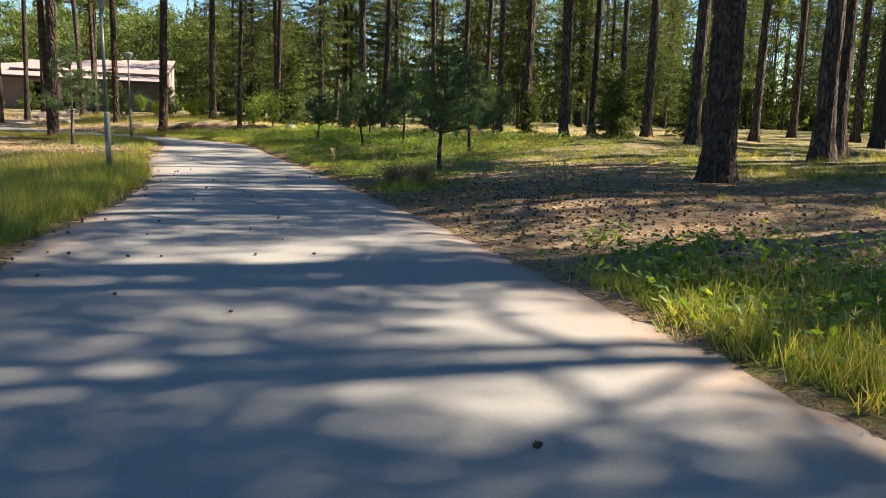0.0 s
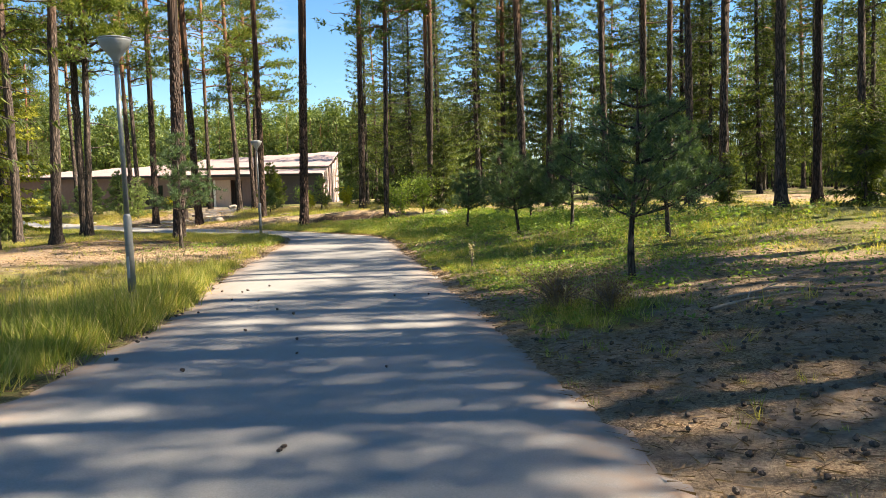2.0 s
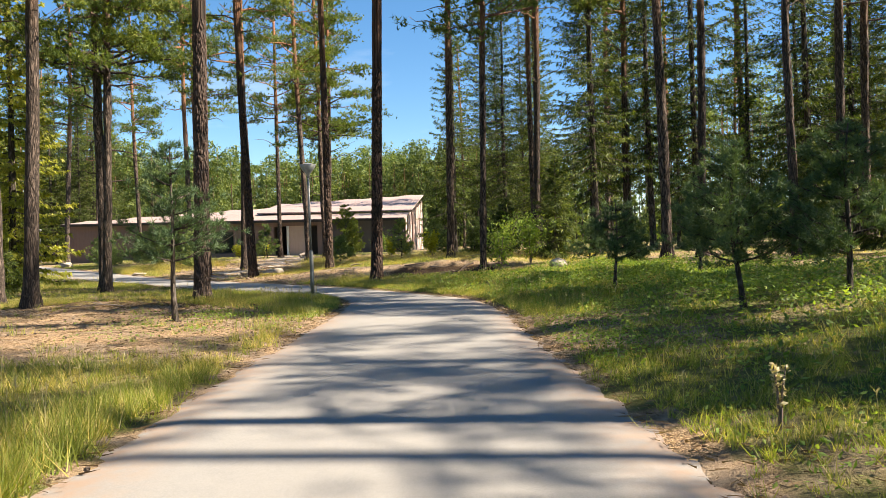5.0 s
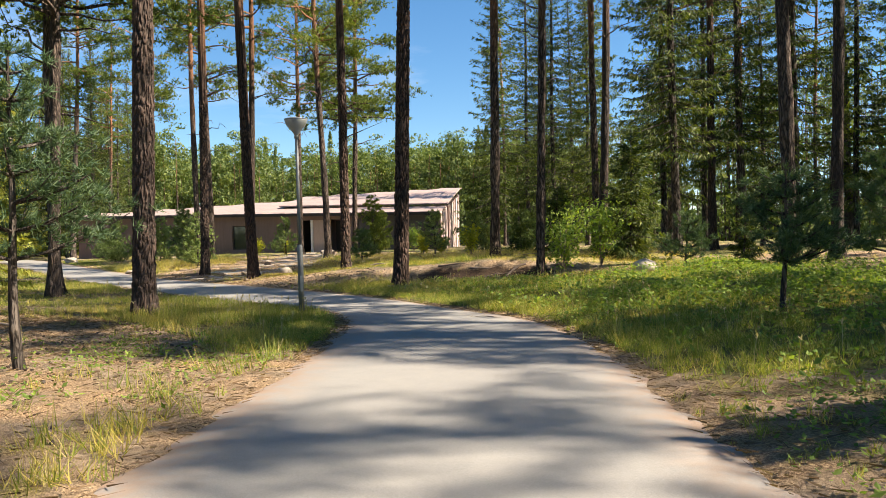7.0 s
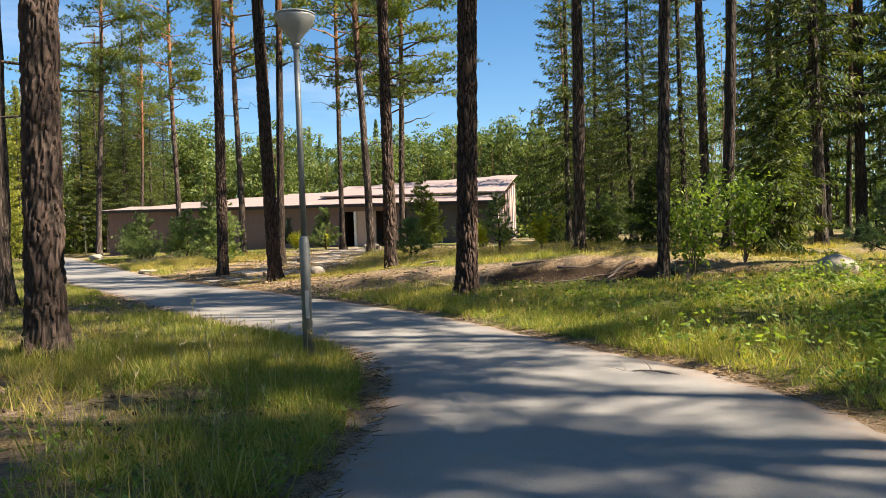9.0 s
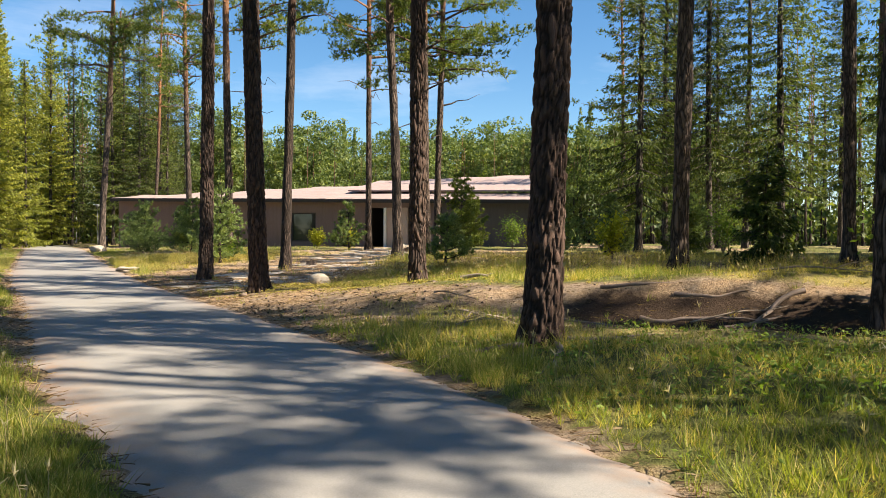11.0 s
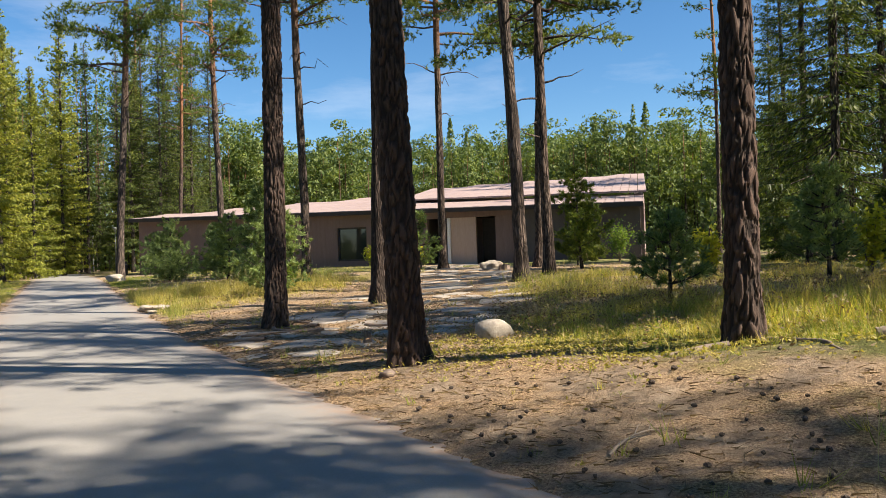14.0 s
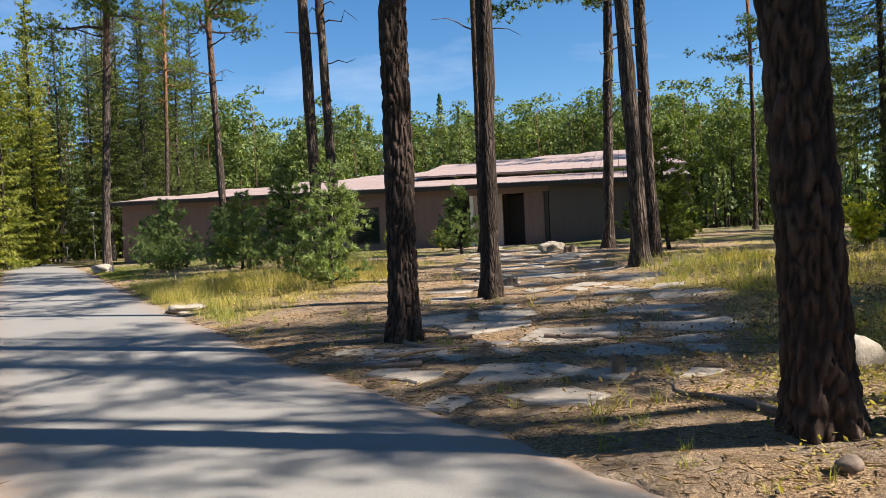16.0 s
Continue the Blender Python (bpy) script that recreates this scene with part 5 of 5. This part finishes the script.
for k, (x, y, r, h) in enumerate([(-18.9, 51.8, 0.45, 0.95), (-18.2, 52.3, 0.35, 0.8), (-15.6, 49.0, 0.5, 1.2), (-33.2, 62.5, 0.5, 0.9), (-35.2, 62.3, 0.5, 1.0)]):
    bush("goldenrod", "yellow flowering goldenrod clump in the grass", x, y, r, h, 900, 0.06, M_GOLD, 10 + k, 14)
for k, (x, y, r, h) in enumerate([(-9.2, 37.4, 0.8, 1.9), (-8.4, 38.3, 0.7, 1.5), (-13.6, 55.5, 0.8, 1.6), (-24.2, 63.0, 0.8, 1.5), (-29.6, 49.2, 0.4, 0.6)]):
    bush("deciduous_bush", "leafy yellow-green bush at the wood's edge", x, y, r, h, 1300, 0.05, M_LEAF, 30 + k, 14)
for k, (x, y) in enumerate([(1.62, 11.4), (1.8, 11.8), (-2.5, 17.5)]):
    bush("mullein_plant", "tall pale seed stalk with a few leaves", x, y, 0.05, 0.4, 110, 0.02, M_STALK, 60 + k, 3)

# ---- bollard and sign by the far bend ----
boll = tagged(empty("bollard", pose(-54.6, 64.9, z_at(-54.6, 64.9))), "short dark wooden bollard by the path", "bollard")
part("post", lathe_bm([(0.09, -0.2), (0.09, 0.75), (0.075, 0.8), (0.03, 0.82)], 12), M_DARKWOOD, boll)
part("band", lathe_bm([(0.092, 0.58), (0.096, 0.6), (0.096, 0.66), (0.092, 0.68)], 12), M_POLE, boll)


# ---- pine cones ----
def cone_mesh(seed):
    rng = random.Random(seed)
    V, F = [], []
    rows, seg = 6, 7
    for i in range(rows):
        t = i / (rows - 1)
        r = 0.017 * math.sin(math.pi * (0.12 + 0.8 * t)) ** 0.7
        for j in range(seg):
            a = 2 * math.pi * (j + 0.5 * (i % 2)) / seg
            rr = r * (1.25 if (i + j) % 2 else 0.8) * rng.uniform(0.9, 1.1)
            V.append((rr * math.cos(a), rr * math.sin(a), -0.022 + 0.05 * t))
    for i in range(rows - 1):
        for j in range(seg):
            k = (j + 1) % seg
            F.append((i * seg + j, i * seg + k, (i + 1) * seg + k, (i + 1) * seg + j))
    return np.array(V), np.array(F)


CONES = [mesh_arrays("pine_cone", *cone_mesh(k), M_CONE) for k in range(3)]
crng = random.Random(44)
made = 0
while made < 85:
    i = crng.randrange(10, 75)
    s = crng.random()
    edge = crng.random()
    s = s ** 3.2 * 0.6 if edge < 0.9 else s
    p = EDGE_L[i] * (1 - s) + EDGE_R[i] * s
    x, y = p[0] + crng.uniform(-0.1, 0.1), p[1] + crng.uniform(-0.25, 0.25)
    if y > 16.5:
        continue
    on = beside([(x, y)])[0][0] < 0
    if not on:
        continue
    ob = new("pine_cone", CONES[made % 3])
    ob.matrix_basis = pose(x, y, float(path_rise(np.array([(x, y)]))[0]) + 0.019, 90 + crng.uniform(-15, 15), 0, crng.uniform(0, 360)) @ Matrix.Scale(crng.uniform(0.5, 0.8), 4)
    tagged(ob, "open dark brown pine cone lying on asphalt", "pine cone", "cones on the path")
    made += 1

grng = np.random.default_rng(5)


def scattered_cones(count, areas):
    V, F, base = [], [], 0
    proto, pf = cone_mesh(1)
    for k in range(count):
        x0, y0, sx, sy = areas[k % len(areas)]
        p = np.array([x0, y0]) + grng.normal(size=2) * np.array([sx, sy])
        d = beside([p])[0][0]
        if d < 0.05:
            continue
        m = pose(p[0], p[1], z_at(*p) + 0.014, 90, grng.uniform(0, 360), grng.uniform(0, 360)) @ Matrix.Scale(grng.uniform(0.55, 0.95), 4)
        R = np.array(m)
        V.append(proto @ R[:3, :3].T + R[:3, 3])
        F.append(pf + base)
        base += len(proto)
    return np.concatenate(V), np.concatenate(F)


tagged(new("fallen_cones", mesh_arrays("fallen_cones", *scattered_cones(1200, [(-16.8, 37.2, 1.9, 1.0), (1.8, 9.3, 1.5, 2.4), (0.6, 11.6, 1.6, 1.5), (2.6, 7.2, 1.3, 1.2), (0.8, 9.5, 0.9, 1.8), (1.4, 8.0, 1.0, 1.2), (-11.5, 23.5, 1.5, 2.0)]), M_CONE)),
       "dark pine cones scattered over bare soil", "pine cones", kind="stuff")


# ---- ground cover ----
def sample(count, near, reach, seed, keep):
    """Points on the plan, thicker close to the path; keep gives their chance."""
    rng = np.random.default_rng(seed)
    out = []
    total = 0
    while total < count:
        k = rng.integers(5, len(MIDLINE) - 8, 20000)
        side = rng.choice((-1.0, 1.0), 20000)
        d = near + rng.random(20000) ** 1.7 * reach
        e = np.where((side > 0)[:, None], EDGE_R[k], EDGE_L[k])
        n = (EDGE_R[k] - EDGE_L[k])
        n /= np.linalg.norm(n, axis=1)[:, None]
        P = e + n * (d * side)[:, None] + rng.normal(size=(20000, 2)) * 0.5
        dd, _ = beside(P)
        P = P[(dd > near) & (rng.random(20000) < keep(P))]
        out.append(P)
        total += len(P)
    return np.concatenate(out)[:count]


def off_slabs(P):
    ok = np.ones(len(P), bool)
    for x, y, r in laid:
        ok &= (P[:, 0] - x) ** 2 + (P[:, 1] - y) ** 2 > (r * 1.0) ** 2
    return ok


def tallness(P):
    d, side = beside(P)
    h = 0.12 + 0.05 * waves(P, 0.8, 41) + 0.03 * waves(P, 3.0, 42)
    h += 0.21 * bell(P, -5.5, 11.0, 2.5, 7.0) * (side < 0) + 0.12 * bell(P, -10.0, 24.0, 3.0, 4.0) * (side < 0)
    h += 0.22 * bell(P, -31, 49, 6, 5) + 0.2 * bell(P, -15, 46, 8, 5) + 0.07 * bell(P, -8, 33, 4, 3) + 0.12 * bell(P, 2.0, 3.0, 2.0, 2.0) + 0.13 * bell(P, -0.35, 12.9, 0.8, 0.6)
    return np.clip(h, 0.07, 0.6)


def grass(name, label, count, per, mat, seed, want_dry, near, reach, tall=1.0, width=0.007):
    def keep(P):
        c, y = cover(P)
        w = y if want_dry else 1 - y
        patch = np.clip(0.55 + 0.75 * waves(P, 2.2, 43 + seed), 0.04, 1)
        return np.clip((c - 0.3) * 1.9, 0.02, 1) * np.clip(w * 1.5 - 0.1, 0.06, 1) * patch
    rng = np.random.default_rng(seed)
    P = sample(count, near, reach, seed, keep)
    P = P[off_slabs(P)]
    h = np.repeat(tallness(P) * rng.uniform(0.55, 1.35, len(P)), per) * tall
    lean = np.repeat(rng.normal(size=(len(P), 2)) * 0.22, per, axis=0)
    z = np.repeat(land(P), per) - 0.01
    n = len(P) * per
    B = np.repeat(P, per, axis=0) + rng.normal(size=(n, 2)) * np.clip(h, 0.1, 0.4)[:, None] * 0.2
    h = h * rng.uniform(0.5, 1.2, n)
    bend = lean + rng.normal(size=(n, 2)) * 0.38
    ang = rng.uniform(0, np.pi, n)
    w = width * rng.uniform(0.6, 1.5, n) * (0.7 + 1.2 * h)
    sx, sy = np.cos(ang) * w, np.sin(ang) * w
    low = np.column_stack([B, z])
    tip = low + np.column_stack([bend * h[:, None], h * (1 - 0.25 * np.minimum(np.hypot(bend[:, 0], bend[:, 1]), 1.4))])
    s3 = np.column_stack([sx, sy, np.zeros(n)])
    V = np.stack([low - s3, low + s3, tip], axis=1).reshape(-1, 3)
    F = np.arange(3 * n).reshape(-1, 3)
    return tagged(new(name, mesh_arrays(name, V, F, mat)), label, "grass", kind="stuff")


grass("green_grass", "uneven green grass on the verges and forest floor", 26000, 15, M_GRASS, 71, False, 0.0, 10.0, width=0.0042)
grass("dry_grass", "yellowed dry grass in sunlit patches", 22000, 14, M_DRY, 72, True, 0.02, 16.0, width=0.004)
grass("verge_grass", "fringe of short grass along the path's edge", 8000, 12, M_GRASS, 73, False, -0.06, 0.8, 0.8, width=0.004)

# pale seed stalks above the grass
srng = np.random.default_rng(81)
SP = sample(1500, 0.3, 9.0, 82, lambda P: np.clip(cover(P)[0] - 0.35, 0, 1) * (0.3 + cover(P)[1]))
sz = land(SP)
sh = tallness(SP) * srng.uniform(1.3, 2.1, len(SP))
spaths = []
SO, SD = [], []
for (x, y), z, h in zip(SP, sz, sh):
    b = srng.normal(size=2) * 0.12 * h
    p1, p2 = np.array([x + b[0] * 0.4, y + b[1] * 0.4, z + h * 0.6]), np.array([x + b[0], y + b[1], z + h])
    spaths.append([(np.array([x, y, z - 0.02]), 0.003), (p1, 0.0025), (p2, 0.0018)])
    q = srng.uniform(0.72, 1.0, 7)[:, None]
    SO.append(p1 * (1 - q) + p2 * q)
    SD.append(np.array([0, 0, 1.0]) + srng.normal(size=(7, 3)) * 0.55)
SO, SD = np.concatenate(SO), np.concatenate(SD)
stalk = tagged(empty("seed_grass", Matrix()), "pale dry seed heads standing above the grass", "grass", kind="stuff")
tagged(part_mesh("stalks", mesh_arrays("stalks", *tubes(spaths, 3), M_STALK), stalk), kind="stuff")
tagged(part_mesh("seed_heads", mesh_arrays("seed_heads", *blades(SO, SD, srng.uniform(0.03, 0.07, len(SO)), srng.uniform(0.006, 0.012, len(SO)), srng), M_STALK), stalk), kind="stuff")


def low_shrubs(name, label, areas, count, size, height, mat, seed):
    rng = np.random.default_rng(seed)
    P = []
    for x, y, rx, ry, w in areas:
        m = int(count * w)
        q = np.array([x, y]) + rng.normal(size=(m // 14, 2)) * np.array([rx, ry])
        q = np.repeat(q, 14, axis=0) + rng.normal(size=(m // 14 * 14, 2)) * 0.14
        P.append(q)
    P = np.concatenate(P)
    P = P[(beside(P)[0] > 0.08) & off_slabs(P)]
    z = land(P) + rng.uniform(0.02, 1.0, len(P)) ** 0.6 * height * (0.65 + 0.35 * waves(P, 2.0, seed))
    V, F = leaf_mass(np.column_stack([P, z]), size, 0.5, 1.0, rng)
    return tagged(new(name, mesh_arrays(name, V, F, mat)), label, "undergrowth", kind="stuff")


low_shrubs("bramble_undergrowth", "low leafy bramble spreading beside the path", [(2.7, 5.0, 0.9, 0.8, 0.4), (3.6, 4.2, 0.9, 0.8, 0.3), (1.7, 6.2, 0.5, 0.6, 0.1), (3.2, 2.4, 0.8, 1.0, 0.2)], 5000, 0.04, 0.24, M_LEAF, 91)
low_shrubs("bilberry_undergrowth", "dark green bilberry shrubs under the trees", [(-3.2, 31.0, 2.2, 1.8, 0.3), (-5.5, 33.5, 1.8, 1.5, 0.25), (-1.5, 25.0, 1.4, 2.2, 0.2), (-3.0, 27.5, 1.0, 1.5, 0.1), (0.5, 21.0, 1.6, 1.6, 0.1), (-6.5, 30.3, 0.8, 0.8, 0.05)], 30000, 0.032, 0.32, M_LEAF, 92)
low_shrubs("moss_undergrowth", "yellow-green moss and lingonberry among the pines", [(-17.5, 41.3, 2.2, 1.0, 0.3), (-14.0, 42.5, 2.5, 1.4, 0.3), (-18.4, 39.9, 0.9, 0.5, 0.15), (-15.0, 40.6, 1.6, 0.7, 0.25)], 26000, 0.018, 0.07, M_MOSS, 93)
low_shrubs("heather_undergrowth", "brown and green heather tufts in the sunny clearing", [(-17.5, 44.0, 3.0, 1.8, 0.35), (-13.0, 44.8, 3.0, 1.8, 0.25), (-20.0, 42.6, 1.2, 1.2, 0.15), (-18.3, 47.5, 2.5, 2.5, 0.15), (-28.5, 47.5, 1.5, 2.0, 0.1)], 24000, 0.02, 0.26, M_HEATHER, 94)
low_shrubs("herb_undergrowth", "low green herbs and clover on the verges", [(-1.0, 16.5, 0.9, 2.0, 0.2), (0.6, 15.5, 1.6, 1.6, 0.2), (-6.2, 29.0, 0.8, 1.5, 0.12), (-10.2, 25.5, 1.2, 2.2, 0.16), (-9.8, 34.2, 1.8, 0.9, 0.16), (-4.0, 21.5, 0.7, 2.0, 0.16)], 26000, 0.022, 0.13, M_LEAF, 96)


# needle and twig litter
def litter(count, seed):
    rng = np.random.default_rng(seed)
    P = sample(count, -0.12, 7.0, seed, lambda P: np.clip(1.05 - cover(P)[0] * 1.2, 0.05, 1))
    z = np.maximum(land(P), path_rise(P)) + 0.008
    n = len(P)
    O = np.column_stack([P, z])
    a = rng.uniform(0, 2 * np.pi, n)
    D = np.column_stack([np.cos(a), np.sin(a), rng.uniform(0, 0.25, n)])
    return blades(O, D, rng.uniform(0.03, 0.13, n), rng.uniform(0.004, 0.014, n), rng)


tagged(new("needle_litter", mesh_arrays("needle_litter", *litter(80000, 95), M_HEATHER)), "brown pine needles and twigs littering the soil", "litter", kind="stuff")
